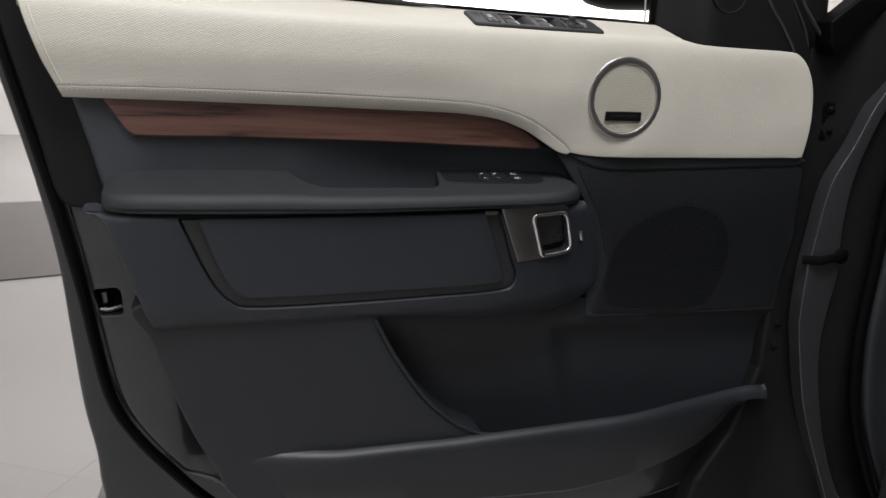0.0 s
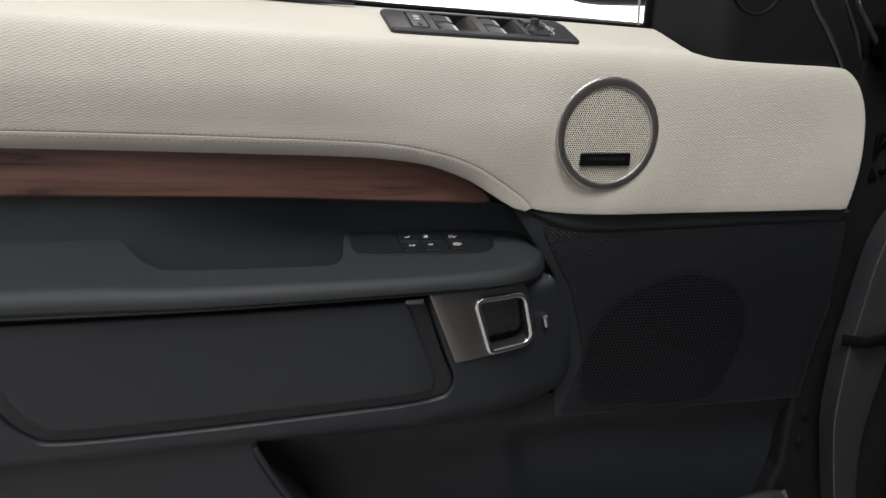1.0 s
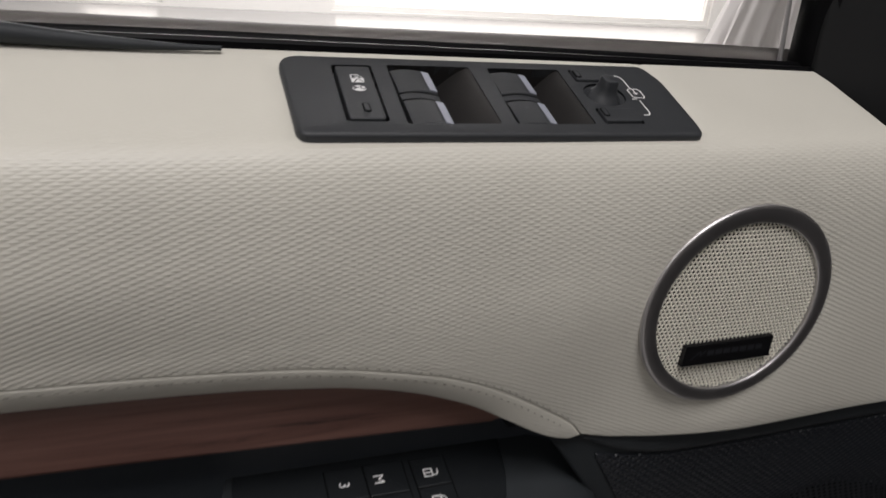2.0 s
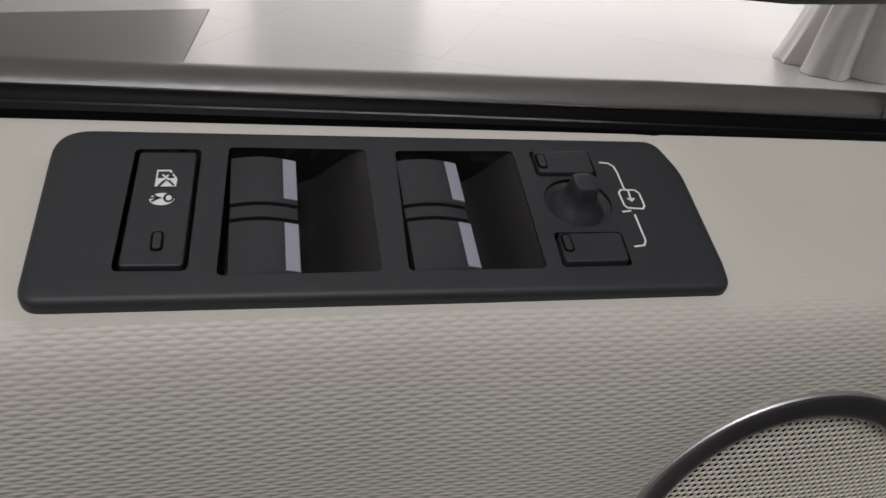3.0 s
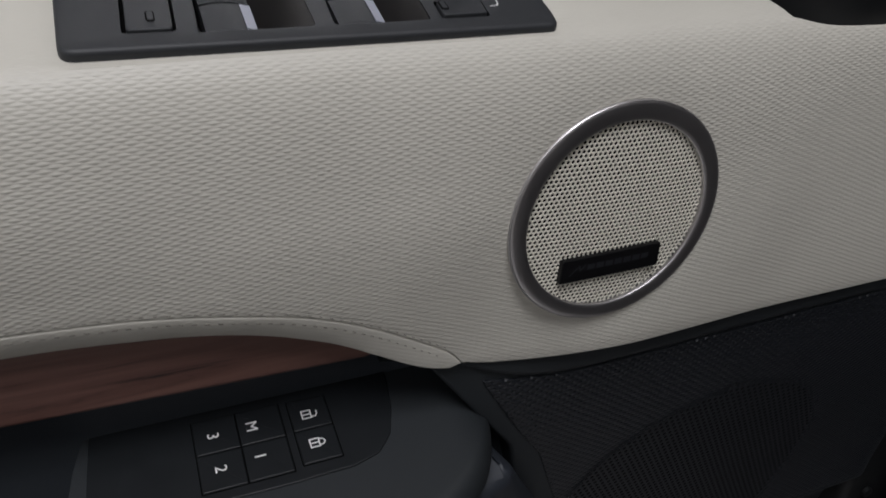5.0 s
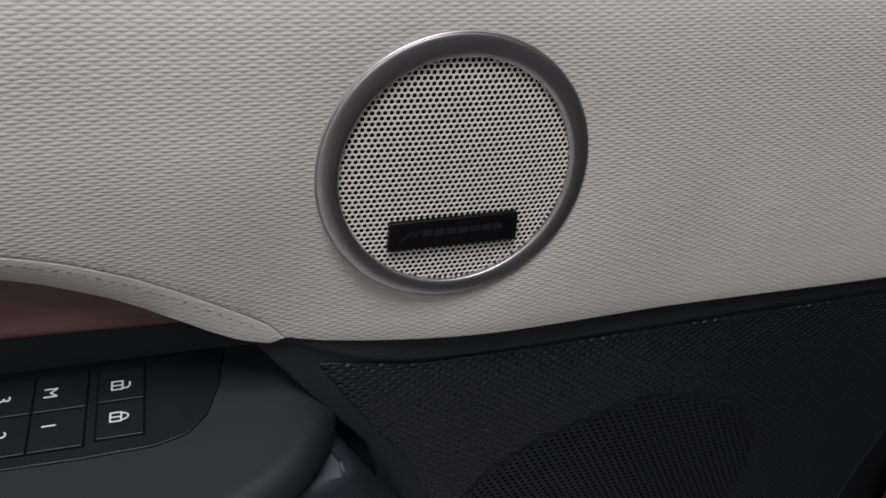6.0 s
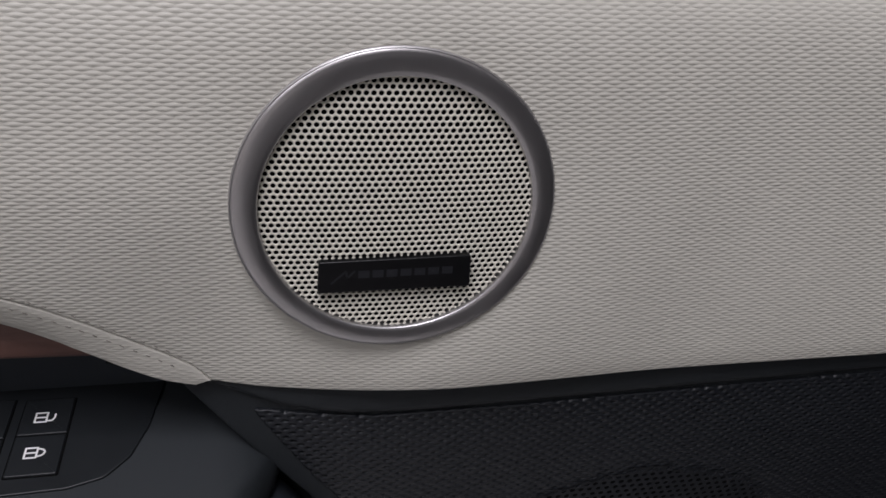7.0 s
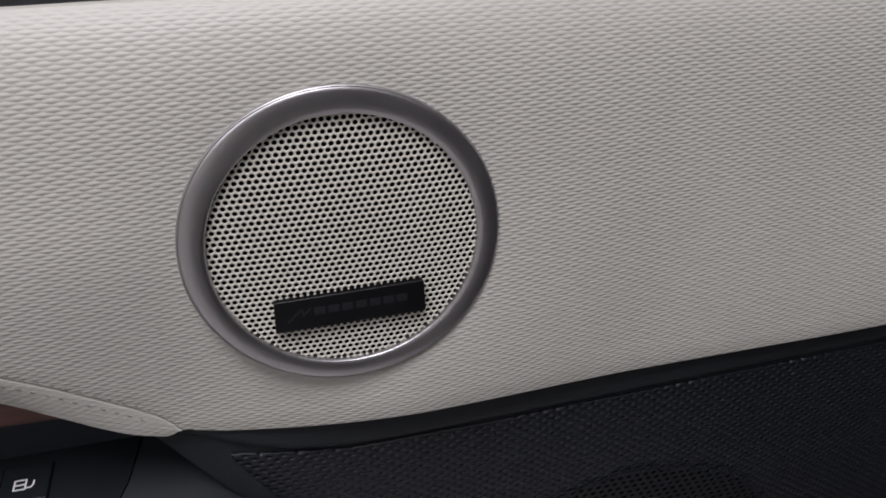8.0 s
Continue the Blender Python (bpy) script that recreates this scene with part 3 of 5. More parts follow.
def perforated(name, inside_of, spot, pitch, hole, deep, mat, parent, box, label="", sides=10):
    """A sheet pierced by holes in a hexagonal pattern. spot(u, v, h) lays it out."""
    bm = bmesh.new()
    shared = {}
    rows = pitch * math.sqrt(3) / 2
    centres = []
    j = 0
    v = box[1]
    while v <= box[3]:
        u = box[0] + (pitch / 2 if j % 2 else 0)
        while u <= box[2]:
            centres.append((u, v))
            u += pitch
        v += rows
        j += 1
    ok = inside_of(centres)

    def corner(u, v):
        key = (round(u, 6), round(v, 6))
        if key not in shared:
            shared[key] = bm.verts.new(spot(u, v, 0.0))
        return shared[key]

    R = pitch / math.sqrt(3)
    for (u, v), good in zip(centres, ok):
        if not good:
            continue
        outer, top, low = [], [], []
        for k in range(12):
            a = math.pi / 6 + k * math.pi / 6
            rr = R if k % 2 == 0 else R * math.cos(math.pi / 6)
            outer.append(corner(u + rr * math.cos(a), v + rr * math.sin(a)))
            top.append(bm.verts.new(spot(u + hole * math.cos(a), v + hole * math.sin(a), -0.00015)))
            low.append(bm.verts.new(spot(u + hole * math.cos(a), v + hole * math.sin(a), -deep)))
        for k in range(12):
            n = (k + 1) % 12
            bm.faces.new((outer[k], outer[n], top[n], top[k]))
            bm.faces.new((top[k], top[n], low[n], low[k]))
    return part(name, bm, mat, parent, label)


def front_spot(u, v, h):
    return front_surface(u, v) + Vector((0, -0.0007 - h, 0))


perforated("speaker_grille", lambda c: inside(c, SPEAKER_OUT), front_spot, 0.0052, 0.0016, 0.0011, GRILLE_DARK, door, (0.10, -0.295, 0.35, -0.085), "charcoal perforated speaker cover")
# black sheet close behind the cover gives its holes their darkness
panel("speaker_backing", inset(SPEAKER_OUT if area2(SPEAKER_OUT) > 0 else list(reversed(SPEAKER_OUT)), 0.004), lambda x, z: front_surface(x, z) + Vector((0, -0.0003, 0)), SLOT, door, roll=0.0, thick=0.001, grid=0.03)

# armrest
ARM_FRONT = [(-0.70, -0.030), (-0.697, -0.046), (-0.690, -0.060), (-0.675, -0.072), (-0.65, -0.079), (-0.55, -0.084), (-0.35, -0.083), (-0.25, -0.079), (-0.15, -0.074), (-0.08, -0.0680), (-0.045, -0.0635), (-0.030, -0.0580), (-0.014, -0.0500), (-0.003, -0.0425), (0.0045, -0.0360), (0.0115, -0.0275), (0.0185, -0.0165), (0.0240, -0.0050), (0.0275, 0.0060), (0.0290, 0.0140)]
ARM_BACK = [(-0.70, 0.030), (-0.456, 0.045), (-0.442, 0.020), (-0.425, -0.015), (-0.405, -0.033), (-0.385, -0.0365), (-0.240, -0.033), (-0.229, -0.028), (-0.222, -0.017), (-0.217, 0.004), (-0.213, 0.030), (-0.206, 0.057), (-0.020, 0.057), (0.012, 0.041), (0.022, 0.029), (0.0290, 0.0180)]
ARM_TOP = [(-0.70, -0.058), (-0.695, -0.052), (-0.685, -0.048), (-0.66, -0.0450), (-0.50, -0.0440), (-0.455, -0.0445), (-0.405, -0.0465), (-0.23, -0.0474), (-0.05, -0.0474), (0.0, -0.0474), (0.008, -0.0484), (0.014, -0.0502), (0.020, -0.0535), (0.0250, -0.0580), (0.0275, -0.0620), (0.0290, -0.0665)]


def arm_ring(x):
    f, b, t = lerp_table(x, ARM_FRONT), lerp_table(x, ARM_BACK), lerp_table(x, ARM_TOP)
    low = -0.0850 + 0.0055 * step(-0.45, -0.02, x)
    r = min(0.022, (b - f) * 0.5, (t + 0.16 * f - low) * 0.7)
    pts = [Vector((x, b, t + 0.16 * b))]
    for k in range(1, 6):
        y = b + (f + r - b) * k / 6
        pts.append(Vector((x, y, t + 0.16 * y)))
    zt = t + 0.16 * (f + r)
    for k in range(9):
        a = k / 8 * math.pi / 2
        pts.append(Vector((x, f + r - r * math.sin(a), zt - r * (1 - math.cos(a)))))
    for k in range(1, 7):
        a = k / 6 * math.pi / 2
        q = 0.014
        pts.append(Vector((x, f + 0.020 * (1 - math.cos(a)), low + q - q * math.sin(a))))
    pts.append(Vector((x, max(b, f + 0.03), low)))
    return pts


xs = [-0.70, -0.693, -0.683, -0.67, -0.65] + [-0.62 + 0.02 * k for k in range(7)] + [-0.485 + 0.01 * k for k in range(10)] + [-0.37 + 0.02 * k for k in range(7)] + [-0.245, -0.240, -0.234, -0.229, -0.2255, -0.222, -0.2195, -0.217, -0.215, -0.213, -0.2095, -0.206] + [-0.2 + 0.02 * k for k in range(10)] + [-0.010, -0.006, -0.002, 0.002, 0.006, 0.010, 0.014, 0.0175, 0.0205, 0.0230, 0.0250, 0.0265, 0.0278, 0.0285, 0.0290]
xs = sorted(set(round(x, 4) for x in xs))
armrest = loft("armrest", [arm_ring(x) for x in xs], DARK, door, "charcoal padded armrest with a pull recess")


def arm_seam(x):
    return Vector((x, lerp_table(x, ARM_FRONT) + 0.0035, -0.0850 + 0.0055 * step(-0.45, -0.02, x) + 0.0055))


tube("armrest_piping", [arm_seam(-0.665 + 0.0125 * k) for k in range(54)], 0.0014, DARK, door, 8, label="thin charcoal piping under the armrest's front edge")


def arm_at(x, y, h):
    """A spot on the flat top of the armrest."""
    return Vector((x, y, -0.0474 + 0.16 * y)) + Vector((0, -0.158, 0.987)) * h


switch_base = rounded([(-0.204, 0.056), (-0.208, -0.011), (-0.10, -0.0125), (-0.066, -0.0115), (-0.050, -0.0070), (-0.0400, 0.0040), (-0.0335, 0.022), (-0.028, 0.056)], [0.002, 0.022, 0.02, 0.008, 0.008, 0.008, 0.01, 0.001])
plate("memory_panel", switch_base, arm_at, MEMORY, door, 0.0012, -0.004, 0.0006, "charcoal plastic panel for memory and lock switches")


def words(name, text, at, u, v, size, parent, turn=0.0):
    """Printed characters laid flat on a surface, as thin mesh."""
    cu = bpy.data.curves.new(name, "FONT")
    cu.body, cu.size, cu.extrude = text, size, 0.00006
    cu.align_x, cu.align_y = "CENTER", "CENTER"
    cu.resolution_u = 3
    ob = bpy.data.objects.new(name, cu)
    me = ob.to_mesh().copy()
    c, s = math.cos(turn), math.sin(turn)
    for vert in me.vertices:
        x, y, z = vert.co
        vert.co = at(u + c * x - s * y, v + s * x + c * y, 0.0004 + z)
    bpy.data.objects.remove(ob)
    me.materials.clear()
    me.materials.append(WHITE_MARK)
    got = new(name, me)
    got.parent = parent
    return got


def mark(name, lines, at, width, parent, mat=WHITE_MARK, h=0.0003):
    """A printed line drawing: each line a list of (u, v)."""
    bm = bmesh.new()
    for line in lines:
        p = [Vector(q) for q in line]
        for a, b in zip(p, p[1:]):
            d = (b - a).normalized() * width * 0.5
            n = Vector((-d.y, d.x))
            q = [a - d * 0.6 - n, b + d * 0.6 - n, b + d * 0.6 + n, a - d * 0.6 + n]
            bm.faces.new([bm.verts.new(at(c.x, c.y, h)) for c in q])
    return part(name, bm, mat, parent, smooth=False)


def memory_buttons():
    for x0, y0, x1, y1 in ((-0.1500, -0.0060, -0.0985, 0.0435), (-0.0945, -0.0040, -0.0705, 0.0425)):
        plate("switch_slot", rect(x0, y0, x1, y1, 0.001), arm_at, SLOT, door, 0.0014, 0.0, 0.0001)
    made = []
    for x0, y0, x1, y1 in ((-0.1493, -0.0053, -0.1250, 0.0185), (-0.1243, -0.0053, -0.0992, 0.0185), (-0.1493, 0.0193, -0.1250, 0.0428), (-0.1243, 0.0193, -0.0992, 0.0428), (-0.0938, -0.0033, -0.0712, 0.0193), (-0.0938, 0.0201, -0.0712, 0.0418)):
        made.append(plate("switch_button", rect(x0, y0, x1, y1, 0.0008), arm_at, MEMORY, door, 0.0022, 0.0, 0.0006, "charcoal button with a white mark"))
    top = lambda u, v, h: arm_at(u, v, 0.0022 + h)  # noqa: E731
    for (text, u, v), b in zip((("2", -0.138, 0.0080), ("1", -0.1160, 0.0100), ("3", -0.1390, 0.0310), ("M", -0.1170, 0.0315)), made):
        words("number_mark", text, top, u, v - 0.0007, 0.0095, b, radians(-90))
    for b, v, shut in ((made[4], 0.0090, True), (made[5], 0.0300, False)):
        u = -0.0830
        body = [(u - 0.0042, v + 0.0028), (u - 0.0042, v - 0.0028), (u + 0.0010, v - 0.0028), (u + 0.0010, v + 0.0028), (u - 0.0042, v + 0.0028)]
        bar = [(u - 0.0042, v), (u + 0.0010, v)]
        arc = [(u + 0.0010 + 0.0034 * math.sin(k * math.pi / 8), v + 0.0022 * math.cos(k * math.pi / 8) + (0 if shut else -0.0012)) for k in range(9 if shut else 7)]
        if not shut:
            arc = [(u + 0.0010, v - 0.0022), (u + 0.0036, v - 0.0022), (u + 0.0046, v - 0.0006), (u + 0.0046, v + 0.0016)]
        mark("padlock_mark", [body, bar, arc], top, 0.0009, b)


memory_buttons()

# console below the armrest with the storage lid and the handle
CON_X = [(-0.705, -0.030), (-0.695, -0.055), (-0.675, -0.068), (-0.62, -0.073), (-0.45, -0.070), (-0.30, -0.066), (-0.15, -0.062), (-0.09, -0.054), (-0.04, -0.043), (0.0, -0.033), (0.03, -0.022), (0.06, -0.011), (0.085, 0.0), (0.10, 0.011)]


def console_surface(x, z):
    y = lerp_table(x, CON_X) * 0.5 + 0.25 * (lerp_table(x - 0.008, CON_X) + lerp_table(x + 0.008, CON_X))
    y += 0.16 * (-0.09 - z) + 0.045 * step(-0.235, -0.30, z)
    return Vector((x, y, z))


console_edge = spline([(-0.703, -0.088), (-0.697, -0.108), (-0.668, -0.184), (-0.649, -0.242), (-0.642, -0.268), (-0.632, -0.279), (-0.57, -0.277), (-0.317, -0.268), (-0.2, -0.280), (0.0, -0.288), (0.030, -0.286), (0.060, -0.268), (0.085, -0.236), (0.092, -0.208), (0.077, -0.160), (0.052, -0.112), (0.030, -0.078), (-0.01, -0.0835), (-0.35, -0.0868)], 5, closed=True)
lid_gap = spline([(-0.6005, -0.0895), (-0.587, -0.124), (-0.570, -0.165), (-0.553, -0.197), (-0.534, -0.218), (-0.505, -0.2285), (-0.38, -0.2285), (-0.206, -0.2235), (-0.115, -0.2195), (-0.094, -0.211), (-0.091, -0.190), (-0.105, -0.160), (-0.1345, -0.0862)], 5)
handle_hole = rounded([(-0.0780, -0.0915), (-0.0135, -0.0900), (0.0105, -0.1590), (-0.0490, -0.1630)], [0.009, 0.020, 0.014, 0.009], 8)
console = panel("console", console_edge, console_surface, CONSOLE, door, roll=0.010, thick=0.03, grid=0.012, holes=[lid_gap, handle_hole], hole_roll=0.0022, label="charcoal soft console below the armrest")
panel("lid_frame", inset(lid_gap if area2(lid_gap) > 0 else list(reversed(lid_gap)), 0.0022), lambda x, z: console_surface(x, z) + Vector((0, 0.0035, 0)), SWITCH, door, roll=0.0015, thick=0.015, grid=0.015, label="dark frame of the storage lid")
lid_edge = spline([(-0.5755, -0.0900), (-0.558, -0.141), (-0.541, -0.182), (-0.521, -0.205), (-0.49, -0.2125), (-0.295, -0.2100), (-0.135, -0.2055), (-0.117, -0.197), (-0.119, -0.178), (-0.158, -0.0867)], 5)
panel("storage_lid", lid_edge, lambda x, z: console_surface(x, z) + Vector((0, -0.0022, 0)), CONSOLE, door, roll=0.0035, thick=0.012, grid=0.014, label="charcoal padded storage lid")

handle_plate = rounded([(-0.1345, -0.0785), (-0.014, -0.0785), (-0.0070, -0.0900), (0.0145, -0.1560), (0.006, -0.1635), (-0.020, -0.1655), (-0.0925, -0.1705)], [0.003, 0.012, 0.012, 0.012, 0.01, 0.01, 0.003])
panel("handle_plate", handle_plate, console_surface, PLATE, door, roll=0.0015, thick=0.004, grid=0.012, holes=[handle_hole], lift=0.0022, label="satin grey metal handle plate")
bm = bmesh.new()
hring = resampled([Vector(p) for p in handle_hole], 0.004)
inner = [inset(hring if area2(hring) > 0 else list(reversed(hring)), d) for d in (-0.0032, 0.0, 0.0015)]
tube_path = [console_surface(p.x, p.y) + Vector((0, -0.0035, 0)) for p in inner[1]]
rings = []
n = len(tube_path)
for i, p in enumerate(tube_path):
    t = (tube_path[(i + 1) % n] - tube_path[i - 1]).normalized()
    a = t.cross(Vector((0, -1, 0))).normalized()
    b = a.cross(t).normalized()
    rings.append([bm.verts.new(p + a * 0.0036 * math.cos(k * math.pi / 5) + b * 0.0028 * math.sin(k * math.pi / 5)) for k in range(10)])
for i in range(n):
    for k in range(10):
        bm.faces.new((rings[i][k], rings[i][(k + 1) % 10], rings[(i + 1) % n][(k + 1) % 10], rings[(i + 1) % n][k]))
bmesh.ops.recalc_face_normals(bm, faces=bm.faces)
part("handle_bezel", bm, CHROME, door, "bright metal bezel of the release handle")
bm = bmesh.new()
cup = []
for d, h in ((-0.001, 0.0), (0.001, 0.012), (0.004, 0.022), (0.012, 0.028)):
    cup.append([bm.verts.new(console_surface(p.x, p.y) + Vector((0, h, 0))) for p in inset(hring if area2(hring) > 0 else list(reversed(hring)), d)])
for a, b in zip(cup, cup[1:]):
    for k in range(len(a)):
        bm.faces.new((a[k], a[(k + 1) % len(a)], b[(k + 1) % len(a)], b[k]))
bm.faces.new(cup[-1])
bmesh.ops.recalc_face_normals(bm, faces=bm.faces)
part("handle_cup", bm, SWITCH, door, "glossy black handle recess")
lever = rounded([(-0.0745, -0.0945), (-0.0165, -0.0930), (0.0020, -0.1470), (-0.0500, -0.1500)], [0.008, 0.016, 0.012, 0.008])
plate("release_lever", lever, lambda x, z, h: console_surface(x, z) + Vector((0, 0.017 - h - 0.10 * (z + 0.12), 0)), LEVER, door, 0.009, 0.0, 0.004, "charcoal release lever inside the recess")
plate("lid_catch", rect(-0.160, -0.0890, -0.1395, -0.0828, 0.0012), lambda x, z, h: console_surface(x, z) + Vector((0, 0.002 - h, 0)), PLATE, door, 0.003, 0.0, 0.001, "small satin catch beside the storage lid")
tube("lock_tab", [console_surface(0.024, -0.128) + Vector((0, -0.002, 0)), console_surface(0.029, -0.142) + Vector((0, -0.002, 0))], 0.0034, SATIN, door, label="small satin metal tab")

# lower trim: the smooth field, the bin and its lip
field_edge = spline([(-0.660, -0.225), (-0.646, -0.285), (-0.626, -0.346), (-0.600, -0.418), (-0.562, -0.495), (-0.51, -0.565), (-0.30, -0.585), (-0.14, -0.590), (-0.10, -0.54), (-0.112, -0.495), (-0.135, -0.4765), (-0.155, -0.466), (-0.181, -0.450), (-0.232, -0.401), (-0.282, -0.329), (-0.312, -0.275), (-0.322, -0.240), (-0.45, -0.236)], 5, closed=True)


def field_surface(x, z):
    y = -0.030 + 0.008 * step(-0.58, -0.66, x) + 0.006 * step(-0.26, -0.47, z)
    return Vector((x, y, z))


panel("lower_field", field_edge, field_surface, DARK_PLASTIC, door, roll=0.006, thick=0.085, grid=0.014, label="charcoal plastic lower field")


rim = spline([(-0.317, -0.262), (-0.311, -0.277), (-0.282, -0.329), (-0.232, -0.401), (-0.181, -0.450), (-0.155, -0.466), (-0.135, -0.4765), (-0.105, -0.482)], 6)
tube("bin_rim", [field_surface(p.x, p.y) + Vector((0.001, 0.0008, 0)) for p in rim], 0.0036, DARK_PLASTIC, door, 10, label="rolled charcoal rim of the door bin")


def bin_surface(x, z):
    arch = step(-0.305, -0.335, z) * step(0.012, 0.045, x + 0.22 * (z + 0.33))
    return Vector((x, 0.0365 + 0.014 * step(-0.285, -0.37, z) + 0.008 * arch, z))


panel("door_bin", rounded([(-0.36, -0.245), (0.0, -0.245), (0.10, -0.270), (0.478, -0.272), (0.475, -0.36), (0.45, -0.52), (-0.30, -0.52)], 0.02), bin_surface, DARK_PLASTIC, door, roll=0.0, thick=0.01, grid=0.014, label="charcoal back of the open door bin")
LIP = [(-0.53, -0.474), (-0.45, -0.478), (-0.37, -0.4815), (-0.18, -0.479), (0.026, -0.470), (0.15, -0.465), (0.25, -0.4610), (0.34, -0.4605), (0.412, -0.4565), (0.45, -0.4520), (0.478, -0.4560)]


def lip_ring(x):
    z = lerp_table(x, LIP)
    k = step(-0.54, -0.36, x)
    f = -0.021 - 0.021 * k + 0.052 * step(0.12, 0.44, x)
    low = lerp_table(x, [(-0.56, -0.54), (-0.45, -0.60), (0.05, -0.615), (0.15, -0.602), (0.27, -0.588), (0.33, -0.574), (0.375, -0.549), (0.40, -0.52), (0.425, -0.497), (0.446, -0.478), (0.478, -0.464)])
    rows = [(f + 0.028, z - 0.05), (f + 0.022, z - 0.004), (f + 0.014, z), (f + 0.006, z - 0.0025), (f, z - 0.010), (f - 0.002, z - 0.022), (f + 0.003, (z + low) / 2), (f + 0.012, low + 0.012), (f + 0.022, low + 0.003), (0.030, low)]
    return [Vector((x, y, zz)) for y, zz in rows]


loft("bin_lip", [lip_ring(-0.53 + 0.018 * k) for k in range(57)], DARK_PLASTIC, door, "charcoal plastic lip of the door bin")

# round upper speaker
RING_IN = Vector((0.0810, -0.0190, 0.0898))


def ring_band(name, profile, mat, parent, label):
    """A band of the speaker's ring: rows of (radius, height); its centre shifts from the outer to the inner rim."""
    rings = []
    for r, h in profile:
        k = max(0.0, min(1.0, (0.0650 - r) / (0.0650 - 0.0548)))
        c = RING_C.lerp(RING_IN, k)
        rings.append([c + Vector((r * math.cos(a * math.pi / 48), -h, r * math.sin(a * math.pi / 48))) for a in range(96)])
    return loft(name, rings, mat, parent, label, caps=False)


speaker = ring_band("speaker_ring", [(0.0600, -0.008), (0.0644, -0.006), (0.0644, -0.0004), (0.0641, 0.0000), (0.0630, 0.0003), (0.0615, 0.0004), (0.0600, 0.0004), (0.0585, 0.0002), (0.0572, -0.0001), (0.0562, -0.0004), (0.0556, -0.0008)], SATIN, door, "satin metal ring round the speaker")
ring_band("ring_lip", [(0.0643, -0.0020), (0.0649, -0.0018), (0.0650, -0.0006), (0.0648, -0.0002), (0.0645, 0.0001), (0.0641, 0.0000)], BRIGHT_EDGE, speaker, "bright bevel along the ring's outer edge")
ring_band("ring_lip", [(0.0557, -0.0007), (0.0554, -0.0008), (0.0551, -0.0011), (0.0549, -0.0016), (0.0548, -0.0048), (0.0552, -0.0056)], BRIGHT_EDGE, speaker, "bright bevel along the ring's inner edge")
GRID_Y = GRILLE_C.y + 0.0007


def grille_spot(u, v, h):
    r2 = (u * u + v * v) / GRILLE_R ** 2
    return Vector((GRILLE_C.x + u, GRID_Y + 0.0015 * r2 - 0.0015 - h, GRILLE_C.z + v))


perforated("speaker_mesh", lambda c: np.hypot(*np.array(c).T) < GRILLE_R + 0.0010, grille_spot, 0.0028, 0.00107, 0.0008, GRILLE, speaker, (-0.0588, -0.05820, 0.0588, 0.0582), "cream painted perforated metal mesh")
# flat black disc stands for the unlit space behind the mesh
turned("mesh_dark_backing", [(0.0, -0.006), (0.062, -0.005)], GRILLE_C, (0, -1, 0), SLOT, speaker, 48, "black disc for the darkness behind the mesh")


def badge_at(u, v, h):
    return Vector((u, -0.0178 - h, v))


badge = plate("badge", rounded([(0.0490, 0.0690), (0.0483, 0.0545), (0.1122, 0.0550), (0.1118, 0.0700)], 0.0012), badge_at, BADGE, speaker, 0.0016, -0.003, 0.0005, "black badge with a plain grey bar")
badge_face = lambda u, v, h: badge_at(u, v, 0.0016 + h)  # noqa: E731
for k in range(7):
    u = 0.0660 + 0.0058 * k
    mark("badge_bar", [[(u, 0.0630 + 0.00008 * k), (u + 0.0024, 0.0630 + 0.00008 * k)]], badge_face, 0.0036, speaker, BADGE_MARK, 0.0002)
mark("badge_bar", [[(0.0540, 0.0592), (0.0598, 0.0646)], [(0.0600, 0.0644), (0.0604, 0.0614)], [(0.0604, 0.0614), (0.0634, 0.0646)]], badge_face, 0.0010, speaker, BADGE_MARK, 0.0002)

# window switch pack on the shoulder
PACK_N = Vector((0, -0.2873, 0.9578))


def pack_at(x, y, h):
    return Vector((x, y, 0.1925 + 0.3 * y)) + PACK_N * h


pack_top = lambda x, y: pack_at(x, y, 0.0)  # noqa: E731
pack_edge = rounded([(-0.1735, 0.0715), (-0.1728, 0.0008), (0.0405, -0.0032), (0.0423, 0.007), (0.0445, 0.050), (0.0395, 0.0672)], [0.012, 0.007, 0.007, 0.04, 0.03, 0.008], 8)
LOCK = rounded([(-0.1475, 0.0612), (-0.1492, 0.0108), (-0.1283, 0.0102), (-0.1266, 0.0612)], 0.0022)
WELL_A = rounded([(-0.1180, 0.0622), (-0.1203, 0.0082), (-0.0720, 0.0079), (-0.0722, 0.0612)], 0.0020)
WELL_B = rounded([(-0.0618, 0.0607), (-0.0640, 0.0077), (-0.0199, 0.0070), (-0.0188, 0.0605)], 0.0020)
JOY = Vector((-0.0012, 0.0350))
JOY_HOLE = [Vector((JOY.x + 0.0121 * math.cos(a * math.pi / 18), JOY.y + 0.0112 * math.sin(a * math.pi / 18))) for a in range(36)]
KEY_A = rounded([(-0.0128, 0.0604), (-0.0128, 0.0476), (0.0100, 0.0472), (0.0102, 0.0604)], 0.0016)
KEY_B = rounded([(-0.0140, 0.0216), (-0.0146, 0.0072), (0.0092, 0.0070), (0.0100, 0.0213)], 0.0016)
pack = panel("window_switch_pack", pack_edge, pack_top, SWITCH, door, roll=0.0024, thick=0.005, grid=0.0045, holes=[LOCK, WELL_A, WELL_B, JOY_HOLE, KEY_A, KEY_B], hole_roll=0.0, label="charcoal window and mirror switch pack")


